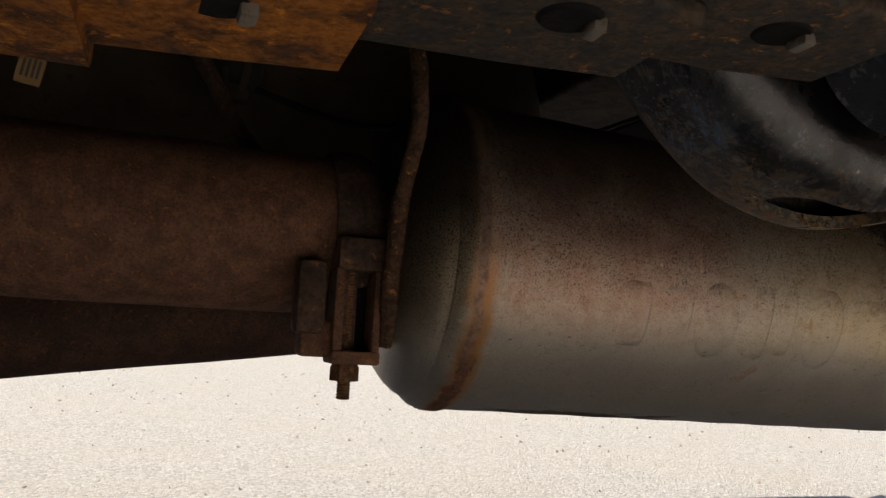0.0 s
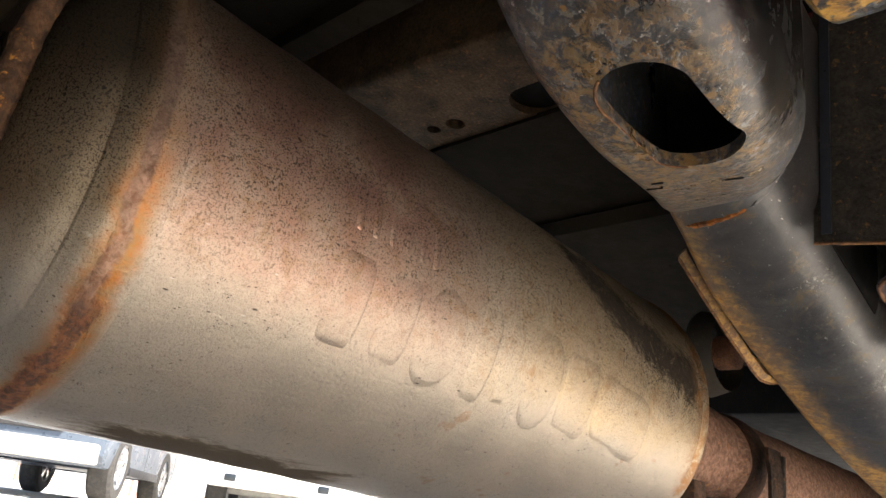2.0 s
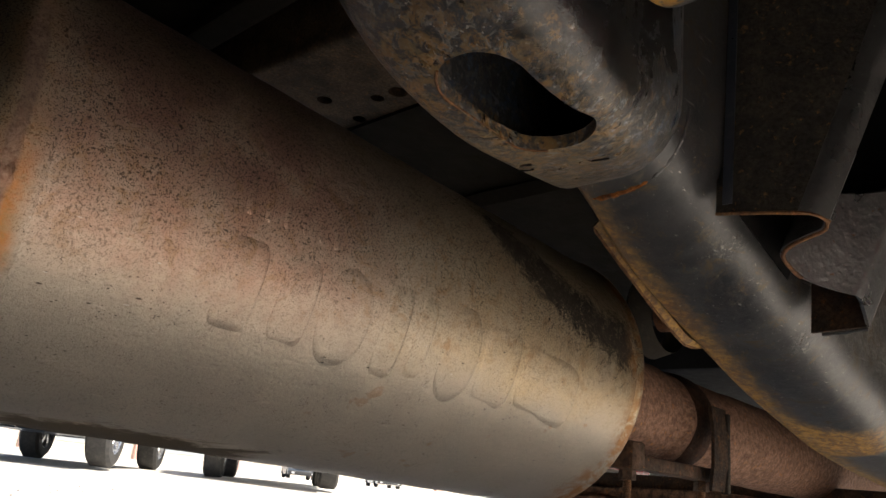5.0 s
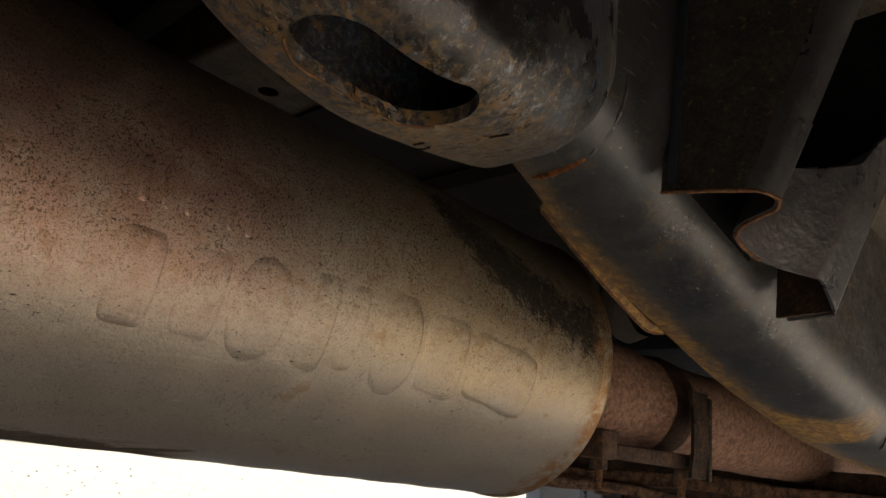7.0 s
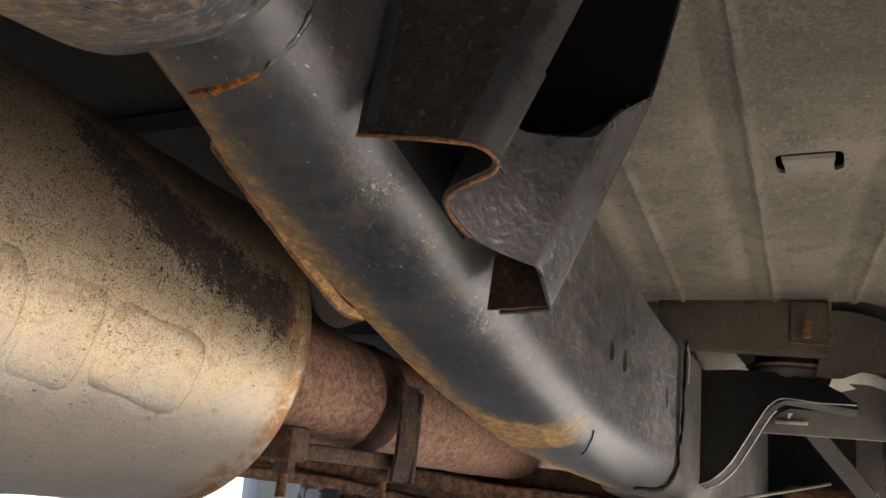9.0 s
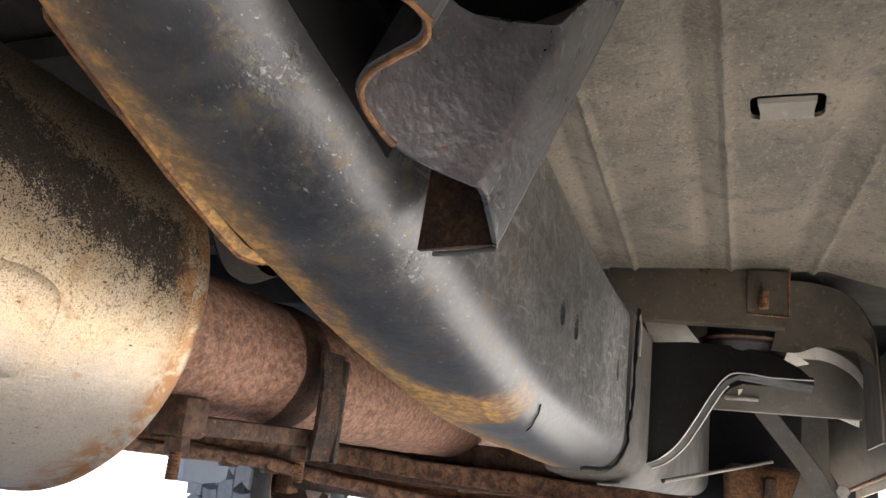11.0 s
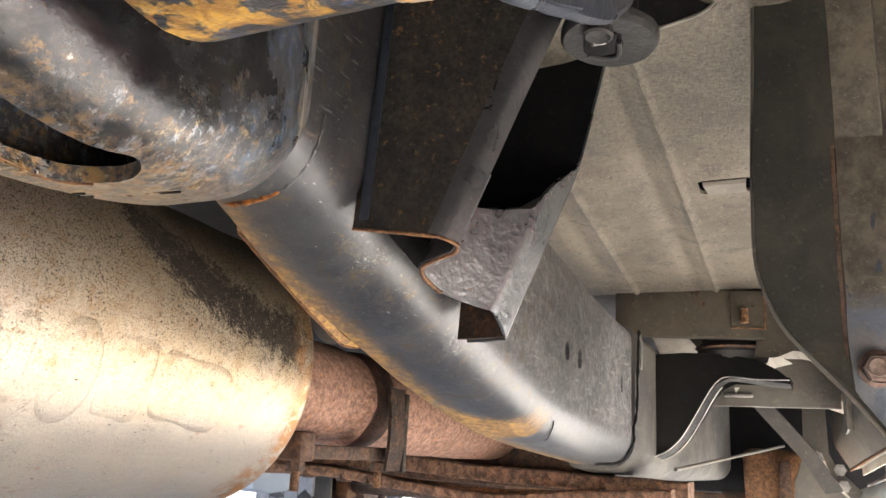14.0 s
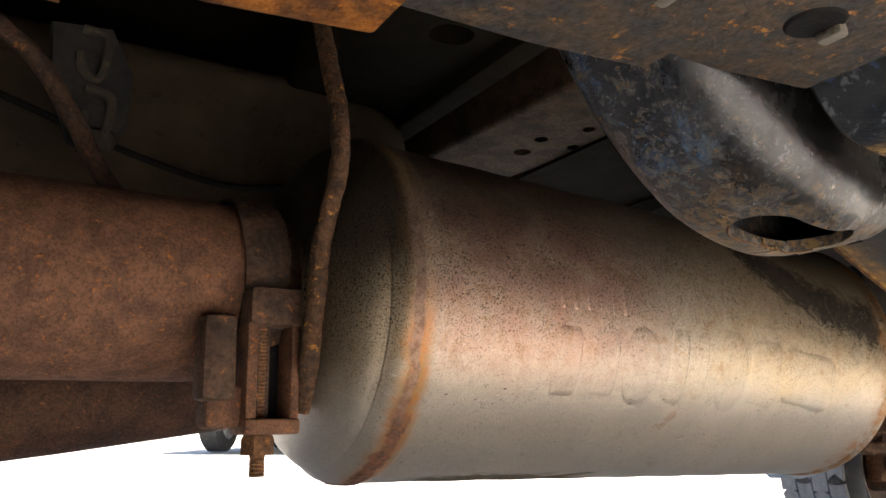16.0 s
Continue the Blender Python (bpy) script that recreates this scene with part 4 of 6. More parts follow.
def make_bracket():
    b = thing("bump_stop_bracket", "black painted pressed steel bracket with scalloped rusty lower edge", "bracket", at=(0.62, 0.32, 0.62))
    rear = curve([(0.543, 0.345, 0.664), (0.544, 0.322, 0.661), (0.546, 0.302, 0.6585), (0.551, 0.290, 0.657), (0.562, 0.2860, 0.6555)], 4)
    out = [min(1.0, (0.345 - p.y) / 0.05) for p in rear]
    walls = [[up(p, p.z + (0.86 - p.z) * k / 8, w) for p, w in zip(rear, out)] for k in range(9)]
    # wall turned from the light gets a darker material than the ridge
    part("rear_wall", sheet([row[:10] for row in walls], 0.0025), M_POCKET, b, "rust-speckled wall, darkened for its shade")
    part("ridge", lump(sheet([row[9:] for row in walls], 0.0025), 0.0004, 300), M_BRACKET, b, "worn rounded ridge")
    part("wall_strip", ribbon(curve([up((0.5415, 0.340, 0.664), z, 0.0) for z in (0.668, 0.72, 0.78, 0.84)], 4), 0.0010, (0.05, -1, 0), 0.006), M_LUG, b, "bluish chipped seam strip")
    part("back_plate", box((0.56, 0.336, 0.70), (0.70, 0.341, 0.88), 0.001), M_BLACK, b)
    lower = curve([(0.562, 0.2860, 0.6555), (0.5695, 0.2905, 0.6535), (0.574, 0.302, 0.6515), (0.580, 0.314, 0.650), (0.590, 0.3225, 0.648), (0.604, 0.3235, 0.6435), (0.618, 0.3195, 0.639), (0.630, 0.3105, 0.6355), (0.6385, 0.3000, 0.6325), (0.6446, 0.2955, 0.6310), (0.663, 0.298, 0.6265), (0.685, 0.302, 0.6205)], 5)
    n = len(lower) - 1

    def pull(i):
        """Slant of the pressing at the i-th point of its lower edge."""
        t = max(0.0, min(1.0, (i / n - 0.25) / 0.4))
        return Vector((0.25 - 0.15 * t, -0.30 - 0.08 * t, 1.0))
    tops = [0.700 + 0.003 * math.sin(9 * i / n) + 0.046 * max(0, (i / n - 0.76) / 0.24) for i in range(n + 1)]
    rows = [[p + pull(i) * ((tops[i] - p.z) * k / 8) for i, p in enumerate(lower)] for k in range(9)]
    part("scalloped_face", sheet(rows, 0.0025), M_BRACKET, b, "bumpy painted face")
    edge = [p + Vector((0, 0, -0.0005)) for p in lower[: int(n * 0.55)]]
    part("rusted_edge", lump(tube([p + Vector((0.0006, 0.0006, 0.0004)) for p in edge], 0.0014, 8), 0.0005, 200), M_RUST_ORANGE, b, "orange rusted edge")
    edge = [p + Vector((0, 0, -0.0005)) for p in rear]
    part("rusted_edge", lump(tube(edge, 0.0012, 8), 0.0005, 200), M_RUST_ORANGE, b)
    tip = lower[-1]
    sides = [(tip + pull(n) * (h - tip.z)) if h < 0.745 else tip + pull(n) * (0.745 - tip.z) + Vector((0.006, -0.010, 0.05)) * ((h - 0.745) / 0.05) for h in (0.6205, 0.66, 0.70, 0.73, 0.745, 0.78, 0.84)]
    def inward(rows):
        return sheet([[p, p + Vector((0.002, 0.014, 0)), Vector((p.x + 0.008, 0.342, p.z))] for p in rows], 0.0025)
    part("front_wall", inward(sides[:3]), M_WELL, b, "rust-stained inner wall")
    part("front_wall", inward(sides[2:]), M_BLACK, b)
    part("front_lip", lump(tube(curve([tip + Vector((0.001, 0.001, -0.0005)), tip + Vector((0.005, 0.016, -0.001)), (0.695, 0.336, 0.6200)], 5), 0.0013, 8), 0.0004, 200), M_BRACKET, b, "thin painted lip")
    part("front_edge", lump(tube([p + Vector((-0.0012, 0.001, 0)) for p in sides], 0.0014, 8), 0.0004, 200), M_BRACKET, b)
    # black sheet added round the rail's outer corner for the shade behind the pocket
    near = [r for r in smooth_rows(RAIL, 8) if 0.562 <= r[0] <= 0.660]
    wrap = []
    for x, y0, y1, z0, z1 in near:
        turn = [(y0 + RAIL_CORNER - (RAIL_CORNER + 0.0012) * math.cos(radians(q)), z0 + RAIL_CORNER - (RAIL_CORNER + 0.0012) * math.sin(radians(q))) for q in (0, 6, 12, 18, 23)]
        wrap.append([(x, y0 - 0.0012, z0 + 0.085)] + [(x, y, z) for y, z in turn])
    part("weld_flange", sheet(wrap, 0.001), M_BLACK, b, "added black sheet standing for shade on the rail")
    # eye bolt with its cam washer, out by the cheek plate
    e = thing("cam_bolt", "black dirty cam washer and bolt head on the hanger", "bolt", at=(0.585, 0.205, 0.775))
    c = Vector((0.583, 0.205, 0.778))
    m = pose(c.x, c.y, c.z, 4, 2, 15)
    for name, bm, mat in (
        ("cam_washer", lump(turned([(0, 0.008), (-0.001, 0.0265), (0.002, 0.0285), (0.006, 0.0285), (0.008, 0.026), (0.008, 0.008)], (0, 0, 0), "z", 40), 0.0006, 120), M_CAM),
        # raised black block; its colour stands for a shaded hollow
        ("recess", prism([(-0.012, -0.004), (0.010, -0.004), (0.013, 0.004), (0.010, 0.014), (-0.012, 0.014)], "z", -0.0022, 0.004, 0.001), M_BLACK),
        ("recess_lip", tube(curve([(-0.004, -0.0055, -0.002), (0.011, -0.0055, -0.002), (0.0145, 0.004, -0.002), (0.012, 0.012, -0.002)], 5), 0.0016, 8), M_CAM),
        ("bolt_head", turned([(0.002, 0.0085), (-0.005, 0.0085), (-0.0062, 0.0070), (-0.0052, 0.0050), (-0.0052, 0.0)], (-0.015, 0.006, 0), "z", 24), M_CAM),
    ):
        bmesh.ops.transform(bm, matrix=m, verts=bm.verts)
        part(name, bm, mat, e)
    bm = turned([(0, 0.015), (0.09, 0.015)], (0, 0, 0), "z", 16, None, True)
    bmesh.ops.transform(bm, matrix=m, verts=bm.verts)
    part("shank", bm, M_BLACK, e)


def make_shackle_guard():
    g = thing("spring_guard", "black sheet guard with worn pale edge beside the spring hanger", "guard plate", at=(0.63, 0.18, 0.80))
    edge = curve([(0.572, 0.212, 0.772), (0.590, 0.200, 0.783), (0.6103, 0.189, 0.7962), (0.640, 0.172, 0.817), (0.658, 0.1615, 0.831), (0.6655, 0.154, 0.842), (0.666, 0.148, 0.856)], 6)
    part("plate", sheet([[p + Vector((0.015, -0.006, 0.022)) * k for p in edge] for k in (0.0, 1.5, 4.0)], 0.002), M_BLACK, g)
    part("worn_edge", lump(tube(edge, 0.0011, 8), 0.0004, 200), M_BRIGHT, g, "worn pale edge")


# ---- leaf spring ----
def leaf_bar(x0, x1, zf, thick, y0=0.190, y1=0.263, taper=0.010):
    rows = []
    n = 30
    for i in range(n + 1):
        x = x0 + (x1 - x0) * i / n
        z = zf(x)
        t = thick * (1 if x < x1 - 0.05 else 1 - 0.25 * (x - x1 + 0.05) / 0.05)
        pin = taper * max(0, (x - x1 + 0.03) / 0.03)
        rows.append([(x, y, zz) for y, zz in rounded(y0 + pin, y1 - pin * 0.5, z, z + t, (0.0035,) * 4, 3)])
    return loft(rows)


def make_leaf_spring():
    s = thing("leaf_spring", "rusty stacked steel leaf spring with chipped blue-black paint", "leaf spring", at=(0.1, 0.226, 0.64))
    base = lambda x: 0.6665 - 0.10 * max(0, 0.10 - x) ** 1.6
    part("lower_leaf", lump(leaf_bar(-1.2, 0.046, lambda x: base(x) - 0.0265 + 0.0, 0.012), 0.0012, 40), M_RUST_VIVID, s, "short rusty leaf")
    part("middle_leaf", lump(leaf_bar(-1.2, 0.152, lambda x: base(x) - 0.0128, 0.012), 0.0012, 40), M_LEAF, s)
    part("third_leaf", lump(leaf_bar(-1.2, 0.246, lambda x: base(x), 0.012), 0.0012, 40), M_LEAF, s)
    main = [(-1.2, 0.658), (-0.5, 0.670), (0.0, 0.6785), (0.2, 0.679), (0.25, 0.682)]
    rings = [[(x, y, zz) for y, zz in rounded(0.190, 0.263, z, z + 0.012, (0.0035,) * 4, 3)] for x, z in main]
    part("main_leaf", loft(rings), M_LEAF, s)
    eye = turned([(0, 0.033), (0, 0.050), (0.002, 0.053), (0.070, 0.053), (0.073, 0.050), (0.073, 0.033)], (0.303, 0.190, 0.7025), "y", 48)
    part("spring_eye", lump(eye, 0.001, 60), M_EYE, s, "rolled eye with a rusty rim")
    rim = turned([(0, 0.0485), (-0.0020, 0.0500), (-0.0025, 0.0525), (-0.0005, 0.0542), (0.0045, 0.0538)], (0.303, 0.190, 0.7025), "y", 120)
    part("eye_rim", lump(lump(rim, 0.0010, 90), 0.0007, 300), M_RIMSCALE, s, "pale scaly rim with ochre rust")
    part("bushing", turned([(0, 0.008), (0, 0.040), (-0.004, 0.045), (-0.008, 0.046), (-0.012, 0.043), (-0.016, 0.046), (-0.018, 0.012)], (0.303, 0.190, 0.7025), "y", 40), M_RUBBER, s, "worn rubber bushing")
    for x, z, y in ((0.205, 0.6660, 0.219), (0.118, 0.6532, 0.214), (0.012, 0.638, 0.214)):
        # black disc on the leaf's underside stands for the dark of the hole
        part("rivet_socket", turned([(-0.0008, 0.0), (-0.0008, 0.0095), (0.0006, 0.0110)], (x - 0.007, y, z), "z", 24), M_BLACK, s, "black disc standing for a shaded hole")
        part("rivet", lump(box((x - 0.001, y - 0.0050, z - 0.0042), (x + 0.0042, y + 0.0050, z + 0.001), 0.0014), 0.0005, 200), M_SLEEVE, s, "bright worn rivet stub")
    clip = loft([[(x, y, z) for y, z in rounded(0.180, 0.270, 0.6300, 0.716, (0.006,) * 4, 3)] for x in (-0.110, -0.030)])
    part("rebound_clip", lump(clip, 0.001, 60), M_RUST_VIVID, s, "rusty rebound clip")
    label = thing("paper_label", "small grimy paper label with dark print bars", "label", at=(-0.035, 0.30, 0.62))
    m = pose(-0.052, 0.300, 0.640, 4, 9, 2) @ Matrix.Scale(0.66, 4)
    bm = box((-0.0065, -0.0003, -0.0125), (0.0065, 0.0003, 0.0125), 0)
    bmesh.ops.transform(bm, matrix=m, verts=bm.verts)
    part("paper", bm, M_LABEL, label)
    for u, w in ((-0.0036, 0.017), (-0.001, 0.013), (0.0016, 0.018), (0.0040, 0.010)):
        bm = box((u - 0.0007, -0.0006, -0.009), (u + 0.0007, -0.0004, -0.009 + w), 0)
        bmesh.ops.transform(bm, matrix=m, verts=bm.verts)
        part("print_bar", bm, M_INK, label)


# ---- exhaust ----
MY, MZ, MR = 0.6311, 0.6149, 0.1252  # the muffler's axis at x = 0.5, and its radius
TAIL_Y = 0.625


def along(bm):
    """Slants a mesh built round the level axis to the muffler's true run, which swings inward and falls forward."""
    for v in bm.verts:
        d = v.co.x - 0.5
        v.co.y += 0.0538 * d
        v.co.z -= 0.0276 * d
    return bm


def on_shell(x, deg, lift=0.0):
    a = radians(deg)
    return Vector((x, MY - (MR + lift) * math.cos(a), MZ + (MR + lift) * math.sin(a)))


def pressed_pad(x0, x1, top, low, slant=0.0, power=5.0, lift=0.00055):
    """A plain pad pressed out of the shell between x0 and x1 and the angles top and low; power: from 2, an oval, to a box; slant: fall of its top."""
    xm, rx, am, ra = (x0 + x1) / 2, (x1 - x0) / 2, (top + low) / 2, (top - low) / 2
    rings = []
    for grow, h in ((1.0, -0.0002), (0.95, 0.06 * lift), (0.89, 0.35 * lift), (0.82, 0.75 * lift), (0.74, lift), (0.4, lift), (0.02, lift)):
        ring = []
        for k in range(40):
            q = 2 * math.pi * k / 40
            c, w = math.cos(q), math.sin(q)
            f = (abs(c) ** power + abs(w) ** power) ** (-1 / power)
            u = c * f * (1 - (1 - grow) * (1.0 if grow < 0.7 else 0.006 / rx * 1.6))
            v = w * f * (1 - (1 - grow) * (1.0 if grow < 0.7 else 0.75))
            ring.append(on_shell(xm + rx * u, am + ra * v - slant * (u + 1) / 2, h))
        rings.append(ring)
    return along(loft(rings, True, True))


def make_muffler():
    m = thing("muffler", "stainless muffler with pink-gold heat tints, black specks, rusty seams", "muffler", at=(0.48, MY, MZ - MR))
    at = (0, MY, MZ)
    prof = [(0.212 + 0.546 * i / 60, MR + 0.00025 * math.sin(i * 0.9)) for i in range(61)]
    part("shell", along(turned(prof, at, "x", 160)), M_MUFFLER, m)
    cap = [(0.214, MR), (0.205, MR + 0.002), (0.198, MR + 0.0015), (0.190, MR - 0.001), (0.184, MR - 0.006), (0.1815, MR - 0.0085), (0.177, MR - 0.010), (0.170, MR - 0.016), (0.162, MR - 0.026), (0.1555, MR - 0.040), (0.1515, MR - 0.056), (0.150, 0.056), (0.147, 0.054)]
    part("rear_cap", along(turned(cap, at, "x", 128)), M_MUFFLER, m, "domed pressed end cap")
    bead = turned([(0.1945, MR + 0.0004), (0.1963, MR + 0.0013), (0.1990, MR + 0.0018), (0.2015, MR + 0.0013), (0.2040, MR + 0.0004)], at, "x", 300)
    part("weld_seam", along(lump(lump(bead, 0.0008, 210), 0.0005, 480)), M_MUFFLER, m, "rusty lumpy weld seam")
    part("cap_crease", along(turned([(0.1808, MR - 0.0092), (0.1815, MR - 0.0081), (0.1822, MR - 0.0074)], at, "x", 128)), M_MUFFLER, m, "pressed crease")
    rim = [(0.754, MR), (0.758, MR + 0.0022), (0.763, MR + 0.0024), (0.767, MR + 0.0006), (0.768, MR - 0.004), (0.764, MR - 0.009), (0.762, 0.062), (0.762, 0.05)]
    part("front_cap", along(turned(rim, at, "x", 128)), M_MUFFLER, m, "crimped end cap with rusty rim")
    part("outlet_neck", lump(turned([(0.160, 0.055), (0.146, 0.0555), (0.130, 0.056), (0.112, 0.058)], (0, TAIL_Y, 0.628), "x", 64), 0.0012, 40), M_RUST_DARK, m, "rusty outlet neck")
    neck = [(0.755, 0.060), (0.770, 0.0605), (0.786, 0.058), (0.794, 0.0565), (0.83, 0.0565), (0.90, 0.0565), (0.935, 0.0565), (0.948, 0.055), (0.956, 0.051), (0.960, 0.046)]
    part("inlet_sleeve", lump(turned(neck, (0, 0.6262, 0.596), "x", 72), 0.0014, 35), M_PIPE_FRONT, m, "pinkish rusty inlet sleeve")
    ring = turned([(0.776, 0.0600), (0.785, 0.0665), (0.796, 0.0655), (0.806, 0.0568)], (0, 0.6262, 0.596), "x", 72)
    part("sleeve_weld", lump(ring, 0.004, 130), M_RUST_DARK, m, "rusty weld ring")
    # pressed marks on the shell: plain bars, loops and wedges, two rows of them
    for x0, x1, top, low, slant, power in ((0.310, 0.336, -7.8, -31, 0, 6), (0.346, 0.374, -7.2, -31, 0, 6), (0.379, 0.419, -5, -33, 0, 2.4), (0.428, 0.451, -4.2, -32, 0, 6), (0.459, 0.476, -4.2, -30, 0, 6), (0.486, 0.527, -2.4, -34, 0, 2.4), (0.530, 0.574, -3.2, -31, 1.0, 6), (0.579, 0.660, -4.6, -29, 4, 6)):
        part("pressed_mark", pressed_pad(x0, x1, top, low, slant, power), M_MUFFLER, m)
    for i in range(6):
        x = 0.316 + i * 0.0125
        part("faint_mark", pressed_pad(x - 0.0028, x + 0.0028, 9, -2.5, 0, 4, 0.0005), M_MUFFLER, m)


def make_rear_pipe():
    p = thing("tail_pipe", "thick brown rusted exhaust tail pipe running rearward", "exhaust pipe", at=(-0.4, TAIL_Y, 0.57))
    pts = [(-1.3 + 1.42 * i / 40, TAIL_Y, 0.6300) for i in range(41)]
    part("pipe", lump(tube(pts, [0.063] * 38 + [0.0628, 0.0622, 0.061], 72), 0.0012, 30), M_PIPE, p)
    c = thing("band_clamp", "rusty band clamp with slotted block and threaded bolt", "pipe clamp", at=(0.125, 0.57, 0.53))
    band = turned([(0.110, 0.0640), (0.110, 0.0665), (0.117, 0.069), (0.133, 0.069), (0.140, 0.0665), (0.140, 0.0640)], (0, TAIL_Y, 0.6295), "x", 72)
    part("band", lump(band, 0.0014, 70), M_RUST_DARK, c)
    part("top_block", box((0.110, 0.545, 0.598), (0.144, 0.574, 0.622), 0.003), M_RUST_DARK, c)
    part("side_cheek", box((0.1095, 0.548, 0.540), (0.1165, 0.576, 0.600), 0.002), M_PIPE, c)
    part("side_cheek", box((0.1375, 0.548, 0.540), (0.1435, 0.576, 0.600), 0.002), M_PIPE, c)
    part("bottom_block", box((0.109, 0.546, 0.532), (0.144, 0.578, 0.5415), 0.002), M_PIPE, c)
    part("inner_wedge", box((0.1165, 0.558, 0.541), (0.1275, 0.578, 0.600), 0.002), M_RUST_DARK, c)
    # black plate painted in for the shade inside the clamp slot
    part("slot_back", box((0.1160, 0.571, 0.541), (0.1380, 0.580, 0.600), 0.001), M_BLACK, c, "black plate standing for the dark in the slot")
    part("threaded_bolt", threaded((0.1225, 0.562, 0.507), (0.1225, 0.562, 0.600), 0.0050), M_RUST_ORANGE, c, "rusty threaded bolt")
    part("nut", hexagon((0.1225, 0.562, 0.520), "z", 0.0105, 0.012), M_RUST_ORANGE, c, "rusty nut")
    part("lug", lump(box((0.083, 0.548, 0.552), (0.104, 0.572, 0.604), 0.005), 0.001, 90), M_RUST_DARK, c)
    part("strap_end", box((0.088, 0.556, 0.536), (0.112, 0.580, 0.562), 0.004), M_PIPE, c)


def threaded(a, b, r, pitch=0.0022):
    a, b = Vector(a), Vector(b)
    n = int((b - a).length / pitch * 2)
    pts = [a + (b - a) * i / n for i in range(n + 1)]
    return tube(pts, [r * (1.0 if i % 2 else 0.86) for i in range(n + 1)], 12)


def make_hanger_rods():
    h = thing("exhaust_hanger_rod", "bent rusty steel hanger rod welded beside the muffler", "hanger rod", at=(0.14, 0.5, 0.6))
    path = curve([(0.150, 0.560, 0.860), (0.151, 0.536, 0.790), (0.152, 0.515, 0.735), (0.153, 0.513, 0.700), (0.150, 0.520, 0.672), (0.147, 0.526, 0.650), (0.146, 0.530, 0.620), (0.146, 0.537, 0.590), (0.149, 0.552, 0.562), (0.151, 0.565, 0.548)], 8)
    part("rod", lump(tube(path, 0.0062, 14), 0.0013, 150), M_ROD, h)
    g = thing("exhaust_hanger_rod", "dark rusty hanger rod bent over the tail pipe", "hanger rod", at=(0.0, 0.72, 0.7))
    path = curve([(-0.09, 0.70, 0.90), (-0.055, 0.71, 0.850), (-0.01, 0.72, 0.818), (0.02, 0.725, 0.775), (0.045, 0.73, 0.735), (0.075, 0.735, 0.700), (0.10, 0.735, 0.660)], 6)
    part("rod", lump(tube(path, 0.0075, 12), 0.001, 110), M_RUST_DARK, g)
    r = thing("hanger_isolator", "grimy rubber exhaust isolator block", "rubber isolator", at=(0.04, 0.78, 0.78))
    part("block", prism([(0.000, 0.885), (0.050, 0.890), (0.070, 0.850), (0.068, 0.800), (0.044, 0.772), (0.022, 0.780), (0.004, 0.83)], "y", 0.778, 0.80, 0.005), M_RUBBER, r)
    for top, low, x in ((0.880, 0.835, 0.034), (0.825, 0.782, 0.040)):
        mid = (top + low) / 2
        part("clip", lump(tube(curve([(x - 0.009, 0.772, top), (x + 0.010, 0.772, top - 0.004), (x + 0.012, 0.772, mid), (x + 0.006, 0.772, low), (x - 0.007, 0.772, low + 0.006), (x - 0.009, 0.772, mid)], 5), 0.0042, 8), 0.001, 80), M_SHADOWED, r, "dusty steel clip")
    part("lobe", lump(box((0.026, 0.768, 0.770), (0.058, 0.778, 0.790), 0.008, 3), 0.001, 60), M_SHADOWED, r, "dusty lower lobe")


def make_front_pipe():
    p = thing("exhaust_pipe", "pinkish rusty exhaust pipe running forward from the muffler", "exhaust pipe", at=(1.3, 0.607, 0.54))
    pts = curve([(0.945, 0.621, 0.594), (1.00, 0.616, 0.591), (1.15, 0.608, 0.587), (1.35, 0.606, 0.585), (1.55, 0.62, 0.588), (1.9, 0.66, 0.60), (2.4, 0.68, 0.61)], 8)
    part("pipe", lump(tube(pts, [0.048, 0.052, 0.054] + [0.055] * (len(pts) - 3), 64), 0.0016, 28), M_PIPE_FRONT, p)
    c = thing("pipe_clamp", "black rusty saddle clamp round the exhaust joint", "pipe clamp", at=(0.95, 0.60, 0.51))
    part("strap", lump(ribbon([(0.992, 0.5480, 0.606), (0.992, 0.5440, 0.578), (0.992, 0.5440, 0.545), (0.992, 0.547, 0.516)], 0.004, (-1, 0, 0), 0.036), 0.0012, 90), M_WELL, c, "black rusty strap of the clamp")
    part("strap_lip", box((0.988, 0.539, 0.514), (0.995, 0.549, 0.602), 0.002), M_POCKET, c)
    ringb = turned([(0.960, 0.0500), (0.961, 0.0545), (0.967, 0.0565), (0.988, 0.0575), (0.997, 0.0570), (0.998, 0.0520)], (0, 0.617, 0.592), "x", 64)
    part("band", lump(ringb, 0.001, 60), M_SHAFT, c, "rust-brown clamp band")
    part("crossbar", lump(box((0.808, 0.556, 0.526), (0.995, 0.580, 0.540), 0.003), 0.0012, 60), M_RUST_DARK, c, "rust-scaled clamp bar")
    part("rear_saddle", lump(box((0.806, 0.552, 0.524), (0.832, 0.584, 0.552), 0.004), 0.001, 60), M_RUST_DARK, c)
    for x in (0.820, 0.978):
        part("stud", threaded((x, 0.566, 0.496), (x, 0.566, 0.532), 0.0046), M_RUST_ORANGE, c, "rusty threaded stud")
        part("nut", hexagon((x, 0.566, 0.5145), "z", 0.0085, 0.0105), M_RUST_DARK, c)


# ---- driveline and cross members ----
AXLE = thing("front_axle", "rusty front axle with differential and worn all-terrain tyre", "axle", at=(2.75, 0.95, 0.0))


